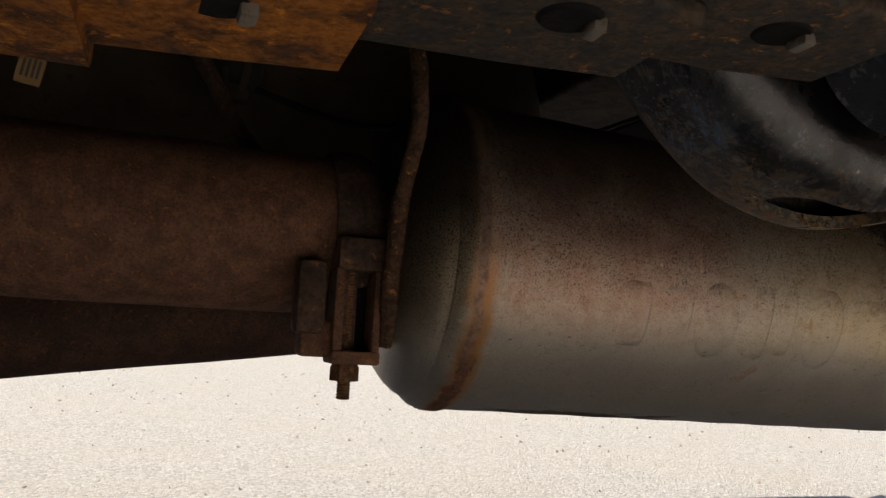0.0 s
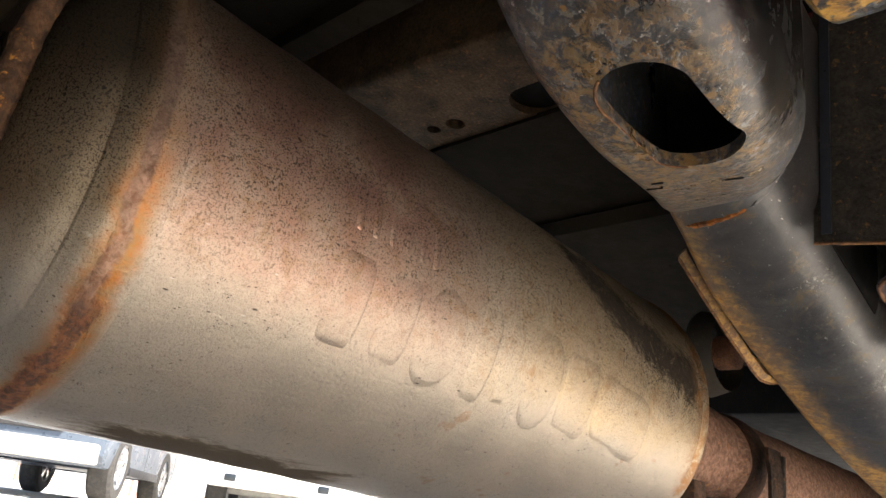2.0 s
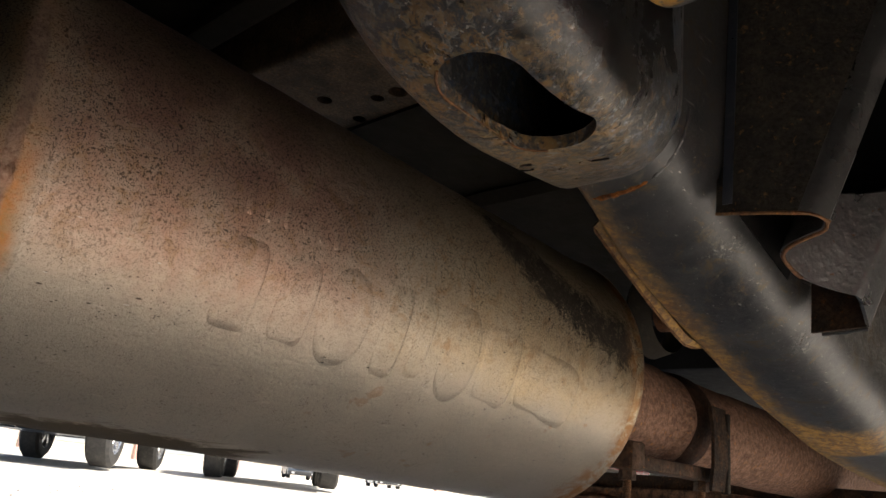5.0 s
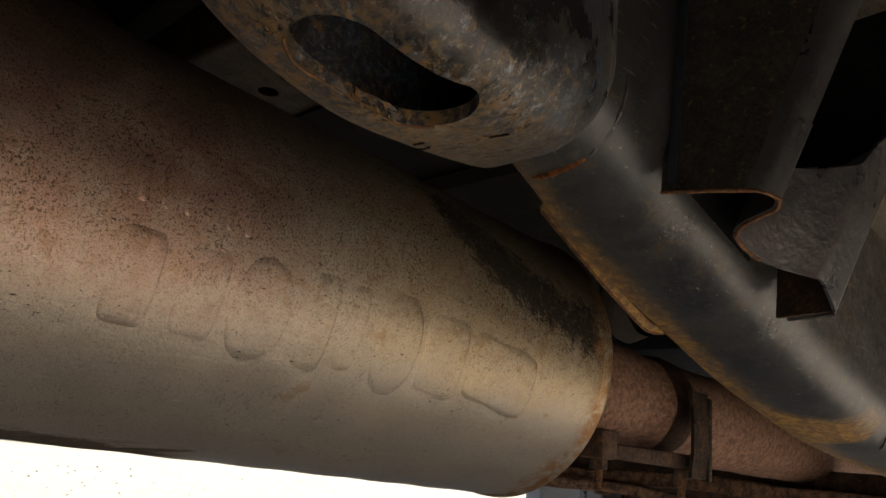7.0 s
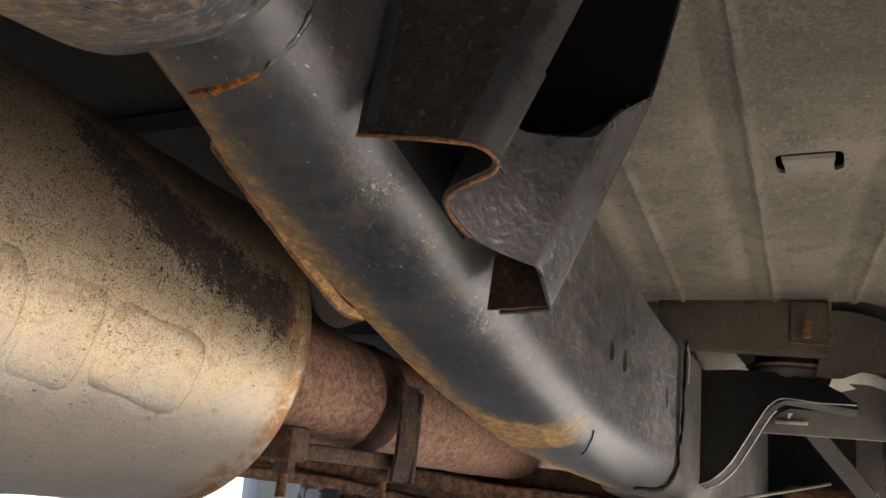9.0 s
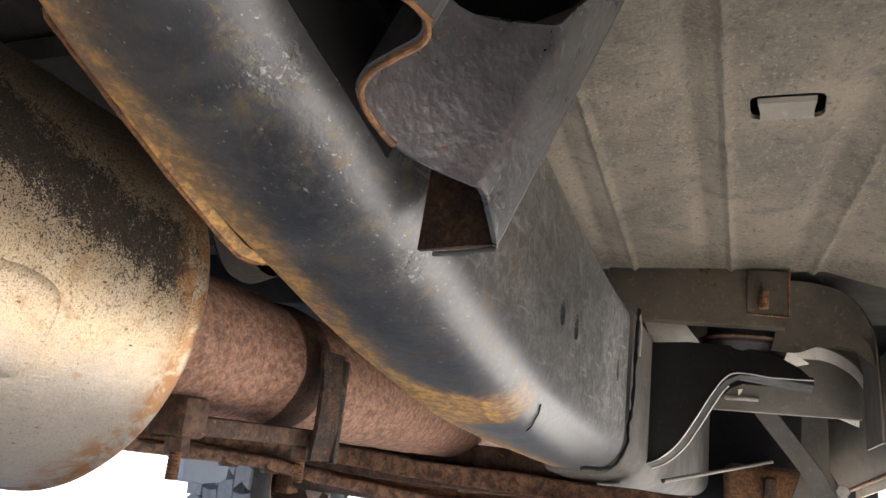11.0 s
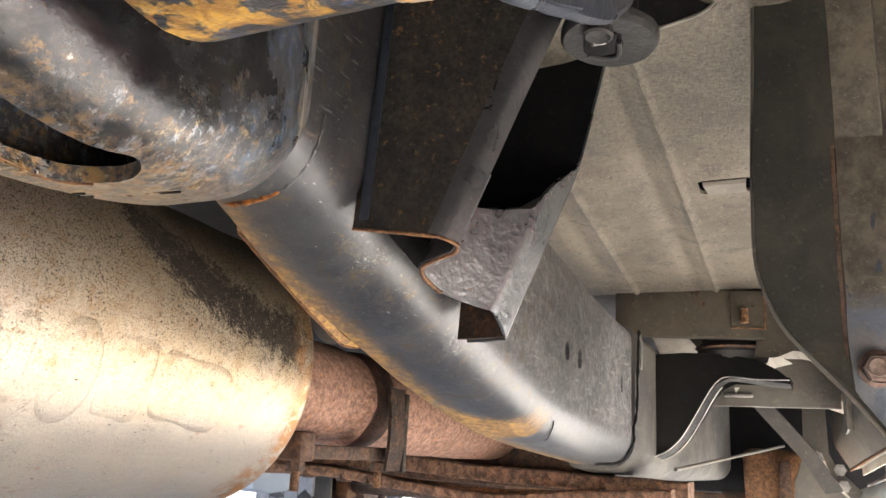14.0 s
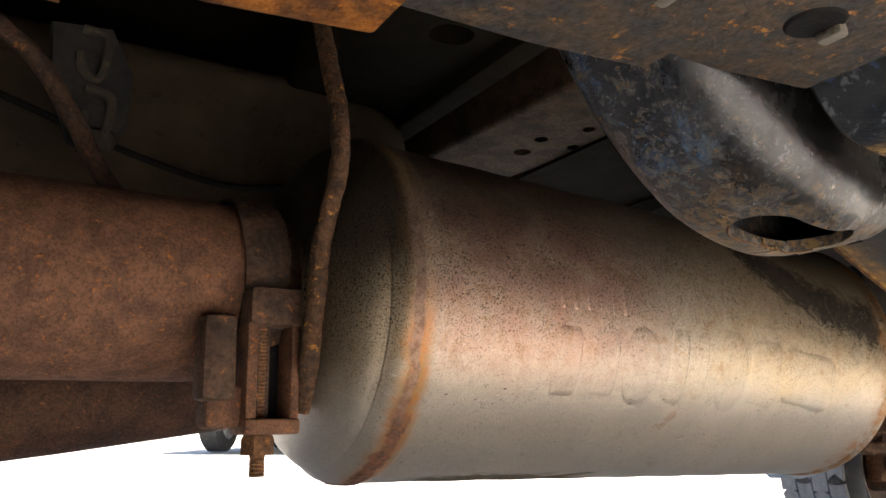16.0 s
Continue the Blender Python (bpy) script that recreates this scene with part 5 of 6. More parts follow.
def make_driveline():
    d = thing("drive_shaft", "long brown rusted drive shaft tube", "drive shaft", at=(0.0, 0.81, 0.5))
    a, b = Vector((-1.3, 0.81, 0.402)), Vector((0.52, 0.81, 0.632))
    part("tube", lump(tube([a + (b - a) * i / 30 for i in range(31)], 0.0505, 48), 0.001, 30), M_SHAFT, d)
    part("joint", lump(turned([(0, 0.030), (0.01, 0.046), (0.06, 0.046), (0.09, 0.034), (0.15, 0.030)], b, "x", 32, None, True), 0.001, 40), M_RUST_DARK, d)
    x = thing("cross_member", "rust-scaled pressed steel transmission cross member", "cross member", at=(1.36, 0.8, 0.5))
    def bar(line, x0, x1, thick, name, mat, label=""):
        rings = []
        for p in curve([(0, y, z) for y, z in line], 6):
            rings.append([(xx, p.y, zz) for xx, zz in rounded(x0, x1, p.z - thick / 2, p.z + thick / 2, (0.005,) * 4, 3)])
        part(name, lump(loft(rings), 0.0025, 22), mat, x, label)
    bar([(0.285, 0.504), (0.37, 0.505), (0.474, 0.507), (0.62, 0.510), (0.76, 0.517), (0.96, 0.512), (1.125, 0.524), (1.30, 0.545)], 1.36, 1.42, 0.024, "upper_flange", M_SCALE, "orange-brown scaled flange")
    bar([(0.30, 0.498), (0.37, 0.492), (0.46, 0.484), (0.57, 0.474), (0.73, 0.485), (0.865, 0.497), (1.105, 0.496), (1.30, 0.512)], 1.318, 1.350, 0.017, "lower_flange", M_SCALE)
    bar([(0.40, 0.494), (0.57, 0.484), (0.73, 0.490), (0.90, 0.503), (1.10, 0.512)], 1.345, 1.362, 0.010, "flange_edge", M_RUST_ORANGE, "rusty rolled edge")
    part("web", box((1.415, 0.40, 0.49), (1.43, 1.28, 0.55), 0.003), M_RUST_DARK, x)
    for y, z in ((0.78, 0.497), (0.83, 0.498), (0.90, 0.50)):
        part("bolt", hexagon((1.33, y, z - 0.004), "z", 0.014, -0.012), M_RUST_DARK, x)
    f = AXLE
    bm = bmesh.new()
    bmesh.ops.create_uvsphere(bm, u_segments=32, v_segments=20, radius=1)
    bmesh.ops.transform(bm, matrix=pose(2.75, 0.92, 0.43) @ Matrix.Diagonal((0.15, 0.16, 0.135, 1)), verts=bm.verts)
    part("housing", lump(bm, 0.008, 12), M_RUST_ORANGE, f)
    part("axle_tube", tube([(2.75, 0.2, 0.45), (2.80, 1.4, 0.41), (3.15, 1.93, 0.385)], 0.042, 24), M_RUST_DARK, f)
    part("cover_bolt", hexagon((2.60, 0.92, 0.40), "x", 0.016, -0.014), M_BOLT, f)
    o = thing("steering_linkage", "rusty cast steering knuckle with brackets and springs", "steering linkage", at=(2.3, 0.15, 0.4))
    part("knuckle", lump(box((2.28, 0.12, 0.44), (2.42, 0.30, 0.585), 0.02, 3), 0.012, 16), M_RUST_ORANGE, o)
    part("arm", lump(box((2.26, 0.19, 0.44), (2.30, 0.215, 0.56), 0.006), 0.003, 30), M_RUST_DARK, o)
    part("arm", lump(box((2.24, 0.10, 0.42), (2.28, 0.13, 0.56), 0.006), 0.003, 30), M_RUST_DARK, o)
    part("link_rod", tube([(1.62, 0.345, 0.53), (2.2, 0.20, 0.592)], 0.0032, 10), M_SILL, o, "thin pale rod")
    part("tie_rod", tube([(2.3, -0.05, 0.47), (2.35, 0.35, 0.46)], 0.018, 14), M_RUST_DARK, o)


def make_upper_members():
    """Cross members above the muffler, in the dark between the rails."""
    a = thing("bed_cross_member", "brown dusty steel cross member with oval slot and drilled holes", "cross member", at=(0.65, 0.8, 0.86))
    def back_x(y):
        return 0.520 - 0.08 * (y - 0.7)

    def fore_x(y):
        return 0.699 - 0.14 * (y - 0.7)
    beam = part("beam", lump(loft([[(x, y, z) for x, z in rounded(back_x(y), fore_x(y), 0.910, 1.03, (0.008,) * 4, 3)] for y in [0.45 + 0.05 * i for i in range(17)]]), 0.001, 20), M_MEMBER, a)
    cut = [prism(stadium(0.608, 0.665, 0.565, 0.681, 0.0280, 8), "z", 0.87, 0.98)]
    for x, y, r in ((0.626, 0.792, 0.0085), (0.629, 0.761, 0.0115), (0.602, 0.902, 0.0125), (0.594, 0.850, 0.0095), (0.650, 0.852, 0.0085)):
        cut.append(prism([(x + r * math.cos(2 * math.pi * k / 16), y + r * math.sin(2 * math.pi * k / 16)) for k in range(16)], "z", 0.87, 0.96))
    carve(beam, cut)
    # black sheet inside the beam stands for the slot's darkness
    part("slot_backing", box((0.602, 0.560, 0.919), (0.672, 0.690, 0.923), 0), M_BLACK, a, "black sheet standing for the dark inside the slot")
    rows = [[Vector((fore_x(y) + 0.003, y, z)) for y in (0.45, 0.7, 0.95, 1.25)] for z in (0.906, 0.94)]
    part("front_lip", sheet(rows, 0.003), M_RUST_DARK, a)
    b = thing("bed_cross_member", "grimy pressed bed cross member, coloured dark for shade", "cross member", at=(0.35, 0.8, 0.93))
    # this beam and the panel ahead have the shade in their colour
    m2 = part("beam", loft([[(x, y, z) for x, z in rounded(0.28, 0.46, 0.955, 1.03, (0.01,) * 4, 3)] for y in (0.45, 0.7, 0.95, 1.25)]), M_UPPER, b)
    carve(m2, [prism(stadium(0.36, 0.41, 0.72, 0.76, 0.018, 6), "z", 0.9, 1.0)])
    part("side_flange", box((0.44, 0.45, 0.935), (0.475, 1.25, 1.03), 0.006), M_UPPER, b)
    t = thing("transmission_tunnel_panel", "dusty underside panel ahead of the cross member, coloured dark for shade", "panel", at=(0.95, 0.8, 0.83))
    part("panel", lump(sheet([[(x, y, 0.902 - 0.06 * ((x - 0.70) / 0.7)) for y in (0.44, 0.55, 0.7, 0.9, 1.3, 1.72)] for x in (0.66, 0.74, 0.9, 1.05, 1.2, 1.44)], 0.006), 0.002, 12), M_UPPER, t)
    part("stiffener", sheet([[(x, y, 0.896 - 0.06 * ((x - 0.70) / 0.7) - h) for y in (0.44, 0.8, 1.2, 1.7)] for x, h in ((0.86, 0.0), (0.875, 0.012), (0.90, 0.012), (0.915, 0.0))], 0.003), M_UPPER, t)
    c = thing("coil_bushing", "dark rubber bushing in a steel cup behind the rail", "bushing", at=(0.83, 0.52, 0.64))
    part("cup", turned([(0.0, 0.040), (0.022, 0.046), (0.026, 0.044), (0.024, 0.036)], (0.86, 0.545, 0.688), "y", 28), M_DUSTY, c)
    part("core", turned([(0.0, 0.018), (-0.02, 0.018), (-0.022, 0.012)], (0.86, 0.555, 0.688), "y", 18, None, True), M_PIPE, c)
    k = thing("fuel_tank", "large dark grimy fuel tank with pressed seam", "fuel tank", at=(0.0, 1.12, 0.57))
    rows = []
    for x, g in ((-1.0, 0.0), (0.30, 0.0), (0.40, -0.004), (0.45, -0.020), (0.475, -0.05)):
        rows.append([(x, y, z) for y, z in rounded(0.945 - g, 1.36 + g, 0.585 - g, 0.985 + g, (0.05, 0.05, 0.06, 0.06), 6)])
    part("tank", loft(rows), M_TANKSIDE, k)
    part("seam", tube(curve([(-0.05, 0.943, 0.880), (0.02, 0.943, 0.858), (0.10, 0.943, 0.832), (0.20, 0.943, 0.812), (0.28, 0.943, 0.822)], 5), 0.004, 8), M_RUBBER, k)
    s = thing("skid_plate", "pale dusty skid plate under the far side", "skid plate", at=(1.0, 1.15, 0.545))
    rows = []
    for i in range(25):
        x = 0.585 + 0.90 * i / 24
        dip = 0.045 * max(0, 1 - i / 3)
        rows.append([(x, 0.98, 0.555 + dip), (x, 1.05, 0.542 + dip), (x, 1.15, 0.540 + dip), (x, 1.24, 0.542 + dip), (x, 1.30, 0.550 + dip), (x, 1.34, 0.60 + dip * 0.5)])
    part("plate", sheet(rows, 0.004), M_TANK, s)
    part("seam_lip", tube(curve([(0.585, 0.99, 0.60), (0.588, 1.10, 0.587), (0.590, 1.22, 0.586), (0.60, 1.31, 0.600)], 5), 0.006, 8), M_DUSTY, s)


# ---- cab floor, sill and body mount ----
def floor_z(x):
    return 0.8225 - 0.055 * (x - 0.992)


def make_floor():
    f = thing("cab_floor", "undercoated ribbed cab floor pan, dusty tan", "floor pan", kind="structure", at=(0.95, 0.2, 0.82))
    ys = [-0.25 + 0.005 * i for i in range(0, 64)] + [0.07 + 0.0025 * i for i in range(0, 172)]

    def dip(y, x):
        d = 0.0
        for c, w, h in ((0.2250 + 0.036 * (x - 0.85), 0.026, 0.0065), (0.3400 + 0.055 * (x - 0.95), 0.030, 0.0080), (0.0985 + 0.11 * (x - 0.95), 0.026, 0.007)):
            # a swage: a rounded rise beside a sharp narrow crease
            u = (y - c - w) / (w * 0.62)
            d -= h * math.exp(-u * u * 1.6) * min(1, max(0, (1.405 - x) / 0.05))
            d += 0.0045 * max(0.0, 1 - abs(y - c) / 0.0056)
        return d + 0.30 * max(0.0, 0.085 + 0.11 * (x - 0.95) - y)
    rows = [[(x, y, floor_z(x) - dip(y, x)) for y in ys] for x in [0.58 + 0.02 * i for i in range(43)]]
    pan = part("pan", sheet(rows, 0.004), M_FLOOR, f, "", 50)
    z0 = floor_z(0.995)
    carve(pan, [box((0.9735, 0.157, z0 - 0.05), (1.012, 0.2115, z0 + 0.05), 0.007)])
    tab = [[(x, 0.1845 + w * u, z0 + z) for u in (-1, -0.5, 0, 0.5, 1)] for x, w, z in ((1.0125, 0.0205, 0.0008), (1.006, 0.0195, -0.001), (0.994, 0.0195, -0.0012), (0.980, 0.0210, -0.0005), (0.9775, 0.0212, 0.002))]
    part("slot_tab", sheet(tab, 0.002), M_SILL, f, "grey folded tab in the slot")
    # black sheet above the pan stands for the darkness in the opening
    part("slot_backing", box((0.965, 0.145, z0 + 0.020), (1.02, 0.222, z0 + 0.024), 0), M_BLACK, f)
    s = thing("floor_cross_sill", "dark rusty cross sill under the cab floor", "cross sill", at=(1.42, 0.25, 0.74))
    low = [(0.400, 0.812), (0.180, 0.797), (0.182, 0.726), (0.30, 0.730), (0.40, 0.734)]
    part("sill_face", prism(low, "x", 1.412, 1.440, 0.002), M_SHADOWED, s)
    part("sill_top_edge", box((1.402, 0.18, 0.796), (1.414, 0.40, 0.802), 0.001, 1, None, pose(0, 0, 0, 3.5, 0, 0)), M_RUST_ORANGE, s, "rusty top edge")
    part("mount_plate", prism([(0.178, 0.795), (0.225, 0.797), (0.225, 0.741), (0.178, 0.738)], "x", 1.406, 1.412, 0.001), M_SHADOWED, s, "grimy mounting plate with rusty edges")
    part("plate_edge", lump(tube([(1.406, 0.178, 0.795), (1.406, 0.178, 0.738), (1.406, 0.225, 0.741)], 0.0016, 8), 0.0006, 150), M_RUST_ORANGE, s, "rusty plate edge")
    part("bolt", lump(turned([(0.0, 0.0135), (-0.006, 0.0125), (-0.010, 0.009), (-0.016, 0.008)], (0, 0, 0), "z", 20, None, True), 0.0008, 90), M_RUST_ORANGE, s)
    s.children[-1].data.transform(Matrix.Translation((1.398, 0.206, 0.782)))
    part("bolt_stud", threaded((1.398, 0.206, 0.768), (1.398, 0.206, 0.746), 0.0062), M_RUST_ORANGE, s)
    w = thing("wheel_arch_panel", "dusty grey inner panel curving down beside the floor", "body panel", at=(1.5, 0.1, 0.7))
    arc = curve([(1.43, 0.180, 0.790), (1.43, 0.150, 0.787), (1.43, 0.115, 0.775), (1.43, 0.092, 0.748), (1.43, 0.080, 0.705), (1.43, 0.076, 0.60)], 6)
    part("rounded_corner", ribbon(arc, 0.003, (1, 0, 0), 0.18), M_SILL, w)
    inner = curve([(1.447, 0.198, 0.703), (1.447, 0.167, 0.702), (1.447, 0.140, 0.713), (1.447, 0.105, 0.708), (1.447, 0.078, 0.680), (1.447, 0.070, 0.60)], 6)
    part("face", sheet([arc, [(p + q) / 2 + Vector((0.006, 0, 0)) for p, q in zip(arc, inner)], inner], 0.003), M_SHADOWED, w)
    part("pale_flange", ribbon(curve([(1.60, 0.222, 0.742), (1.60, 0.19, 0.745), (1.60, 0.16, 0.738), (1.60, 0.125, 0.735), (1.60, 0.090, 0.715), (1.60, 0.066, 0.678)], 6), 0.004, (1, 0, -0.9), 0.022), M_CREAM, w, "pale primer flange")
    part("inner_web", box((1.62, 0.082, 0.64), (1.63, 0.35, 0.80), 0.002), M_SILL, w)


def make_body_mount():
    b = thing("body_mount", "black steel body mount outrigger with worn bright rim", "body mount", at=(1.5, 0.26, 0.55))
    prof = [(0.352, 0.705), (0.30, 0.708), (0.24, 0.706), (0.195, 0.698), (0.165, 0.682), (0.150, 0.668), (0.195, 0.6685), (0.235, 0.672), (0.252, 0.664), (0.266, 0.645), (0.285, 0.612), (0.305, 0.580), (0.325, 0.560), (0.352, 0.548)]
    part("web_plate", prism(prof, "x", 1.44, 1.448, 0.002), M_MOUNT, b)
    part("front_web", prism(prof, "x", 1.535, 1.543, 0.002), M_MOUNT, b)
    part("top_cup", lump(prism([(y, z) for y, z in prof[:6]] + [(0.150, 0.662), (0.352, 0.690)], "x", 1.445, 1.54, 0.002), 0.001, 40), M_MOUNT, b)
    rim = curve([(1.439, 0.150, 0.6675), (1.439, 0.195, 0.668), (1.439, 0.235, 0.6715), (1.439, 0.252, 0.6635), (1.439, 0.266, 0.6445), (1.439, 0.285, 0.6115), (1.439, 0.305, 0.5795), (1.439, 0.325, 0.5595), (1.439, 0.345, 0.549)], 6)
    part("bright_rim", tube(rim, 0.0008, 8), M_BRIGHT, b, "worn bright edge")
    part("bright_rim", tube([p + Vector((0.045, -0.003, -0.004)) for p in rim[18:]], 0.0008, 8), M_BRIGHT, b)
    part("bottom_flange", ribbon([p + Vector((0.001, 0, 0.001)) for p in rim], 0.003, (1, -0.06, -0.09), 0.044), M_MOUNT, b)
    part("rubber_puck", turned([(0.700, 0.0), (0.700, 0.050), (0.712, 0.054), (0.724, 0.050), (0.728, 0.046), (0.744, 0.046)], (1.49, 0.232, 0), "z", 32), M_RUBBER, b, "dark rubber puck")
    part("cup_rim", turned([(0.716, 0.054), (0.719, 0.058), (0.722, 0.054)], (1.49, 0.232, 0), "z", 32), M_RUST_DARK, b)
    g = thing("pale_bracket", "cream primed bracket behind the body mount", "bracket", at=(1.52, 0.32, 0.71))
    def leaning(outline, x0, top):
        """A plate whose lower edge stands further forward than its top."""
        bm = prism(outline, "x", x0, x0 + 0.004, 0.001)
        for v in bm.verts:
            v.co.x += (top - v.co.z) * 1.1
        return bm
    part("plate", leaning([(0.372, 0.754), (0.318, 0.758), (0.296, 0.732), (0.297, 0.712), (0.358, 0.706)], 1.552, 0.757), M_CREAM, g)
    part("tab", leaning([(0.205, 0.728), (0.176, 0.724), (0.150, 0.708), (0.188, 0.699)], 1.555, 0.728), M_CREAM, g)
    k = thing("brace_strut", "flat dark steel brace strut under the cab", "brace", at=(1.75, 0.18, 0.5))
    part("strut", ribbon([(1.70, 0.238, 0.664), (1.80, 0.155, 0.565), (1.86, 0.115, 0.50)], 0.005, (0, -0.9, 0.2), 0.030), M_DUSTY, k)
    part("pale_arm", ribbon(curve([(1.62, 0.245, 0.672), (1.64, 0.205, 0.678), (1.66, 0.17, 0.668), (1.68, 0.135, 0.676), (1.72, 0.08, 0.66)], 5), 0.004, (0.3, 0, -1), 0.022), M_CREAM, k, "pale primed arm")
    part("tab", box((1.615, 0.215, 0.655), (1.65, 0.262, 0.662), 0.002), M_BRIGHT, k)
    v = thing("inner_fender_post", "grey-blue dusty bracket post with bright bolts", "bracket", at=(2.0, 0.1, 0.5))
    part("post", prism([(0.150, 0.70), (0.108, 0.70), (0.108, 0.575), (0.094, 0.545), (0.06, 0.515), (0.04, 0.49), (0.075, 0.44), (0.175, 0.44), (0.170, 0.52), (0.150, 0.57)], "x", 1.94, 1.95, 0.002), M_SILL, v)
    part("pale_edge", ribbon(curve([(1.938, 0.118, 0.575), (1.938, 0.108, 0.545), (1.938, 0.092, 0.515), (1.938, 0.070, 0.492), (1.938, 0.050, 0.478)], 5), 0.003, (0, 1, 0.4), 0.012), M_CREAM, v)
    for y, z in ((0.128, 0.562), (0.088, 0.545), (0.082, 0.515)):
        part("bolt", hexagon((1.936, y, z), "x", 0.012, -0.010), M_BRIGHT, v)


def make_near_side():
    r = thing("rocker_sill", "dusty undercoated rocker sill with a rusty lower flange", "rocker sill", at=(1.9, 0.0, 0.55))
    # sections of the inner sill along its run
    rows = []
    for i in range(13):
        t = i / 12
        x = 0.95 + 1.35 * t
        e = Vector((x, -0.138 + 0.200 * t, 0.700 - 0.152 * t))
        rows.append([e + Vector((0, dy, dz)) for dy, dz in ((0.000, 0.000), (0.003, 0.003), (0.016, 0.026), (0.028, 0.046), (0.034, 0.062), (0.034, 0.10), (0.02, 0.15), (-0.03, 0.26), (-0.06, 0.26), (-0.05, 0.016), (-0.008, 0.0))])
    part("sill", lump(loft(rows), 0.002, 14), M_ROCKER, r)
    part("flange", tube([row[0] + Vector((0, 0, -0.001)) for row in rows], 0.0035, 8), M_RUST_ORANGE, r, "rusty pinch flange")
    part("outer_skin", ribbon([row[0] + Vector((0, -0.026, -0.012)) for row in rows], 0.003, (0, 0, 1), 0.020), M_CREAM, r, "pale lower edge of the outer skin")
    part("weather_seal", tube([row[0] + Vector((0, -0.034, -0.034)) for row in rows], 0.0045, 8), M_TRIM, r, "black weather seal")
    part("drain_tab", box((1.585, -0.030, 0.628), (1.615, -0.024, 0.640), 0.001), M_RUST_ORANGE, r)
    p = thing("body_side", "dark red painted body side panels of the truck, with unseen light-blocking sheets", "body panel", kind="structure", at=(0.5, -0.3, 0.6))
    part("near_cab_side", box((0.35, -0.33, 0.61), (2.4, -0.27, 1.25), 0.02, 3), M_RED, p)
    # unseen strip added below the cab side to narrow the near ground's light
    part("near_rocker", box((0.35, -0.335, 0.46), (1.45, -0.275, 0.606), 0.02, 3), M_RED, p)
    part("far_liner", box((-2.3, 1.70, 0.66), (3.0, 1.755, 1.2), 0.004), M_SHADOWED, p)
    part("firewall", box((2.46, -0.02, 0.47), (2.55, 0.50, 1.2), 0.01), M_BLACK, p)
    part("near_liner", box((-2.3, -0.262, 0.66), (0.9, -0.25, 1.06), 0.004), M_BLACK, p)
    # unseen; reaches this low to cut light from the near ground
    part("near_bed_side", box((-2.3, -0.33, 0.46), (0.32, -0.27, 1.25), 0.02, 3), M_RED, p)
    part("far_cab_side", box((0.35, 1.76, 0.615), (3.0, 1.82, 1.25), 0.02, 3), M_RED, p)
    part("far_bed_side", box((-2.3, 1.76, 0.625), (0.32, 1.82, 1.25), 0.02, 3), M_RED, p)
    # two unseen sheets added to keep out light from behind and beside
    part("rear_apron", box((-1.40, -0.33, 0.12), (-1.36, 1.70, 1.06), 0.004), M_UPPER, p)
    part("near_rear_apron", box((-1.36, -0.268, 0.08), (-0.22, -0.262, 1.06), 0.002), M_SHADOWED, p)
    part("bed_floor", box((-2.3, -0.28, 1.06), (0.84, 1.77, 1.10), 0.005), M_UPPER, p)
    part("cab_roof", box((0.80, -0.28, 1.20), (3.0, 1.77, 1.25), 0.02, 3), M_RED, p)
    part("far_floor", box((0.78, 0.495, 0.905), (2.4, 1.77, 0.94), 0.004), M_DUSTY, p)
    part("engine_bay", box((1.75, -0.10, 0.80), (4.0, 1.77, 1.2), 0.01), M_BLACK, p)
    part("front_floor", box((1.43, -0.28, 0.80), (1.80, 0.52, 0.86), 0.004), M_DUSTY, p)
    s = thing("step_bar", "dull metal tubular step bar splashed with mud", "step bar", group="step bars", at=(1.0, 1.9, 0.57))
    pts = curve([(-0.55, 1.86, 0.655), (-0.50, 1.90, 0.632), (-0.40, 1.91, 0.624), (0.5, 1.91, 0.620), (1.0, 1.91, 0.612), (1.6, 1.91, 0.600), (2.3, 1.91, 0.590), (2.45, 1.89, 0.60)], 6)
    part("bar", tube(pts, 0.040, 24), M_STEP, s)
    for x in (-0.1, 0.9, 1.9):
        part("stay", box((x - 0.02, 1.78, 0.625), (x + 0.02, 1.89, 0.640), 0.004), M_STEP, s)
    n = thing("step_bar", "worn dark red and metal step bar beside the sill", "step bar", group="step bars", at=(1.9, -0.1, 0.47))
    pts = curve([(2.03, 0.035, 0.476), (1.95, 0.022, 0.483), (1.75, -0.014, 0.500), (1.4, -0.062, 0.527), (1.15, -0.115, 0.545)], 6)
    part("bar", tube(pts, [0.030, 0.035] + [0.038] * (len(pts) - 2), 28), M_STEP, n)
    part("tread", ribbon([q + Vector((0, 0.004, 0.0375)) for q in pts[3:]], 0.006, (0, -1, 0.1), 0.046), M_RED, n, "dark red tread strip")
    part("rubber_pad", lump(ribbon([q + Vector((0, 0.0, 0.042)) for q in pts[7:]], 0.005, (0, -1, 0.1), 0.036), 0.002, 30), M_TRIM, n, "black rubber pad")


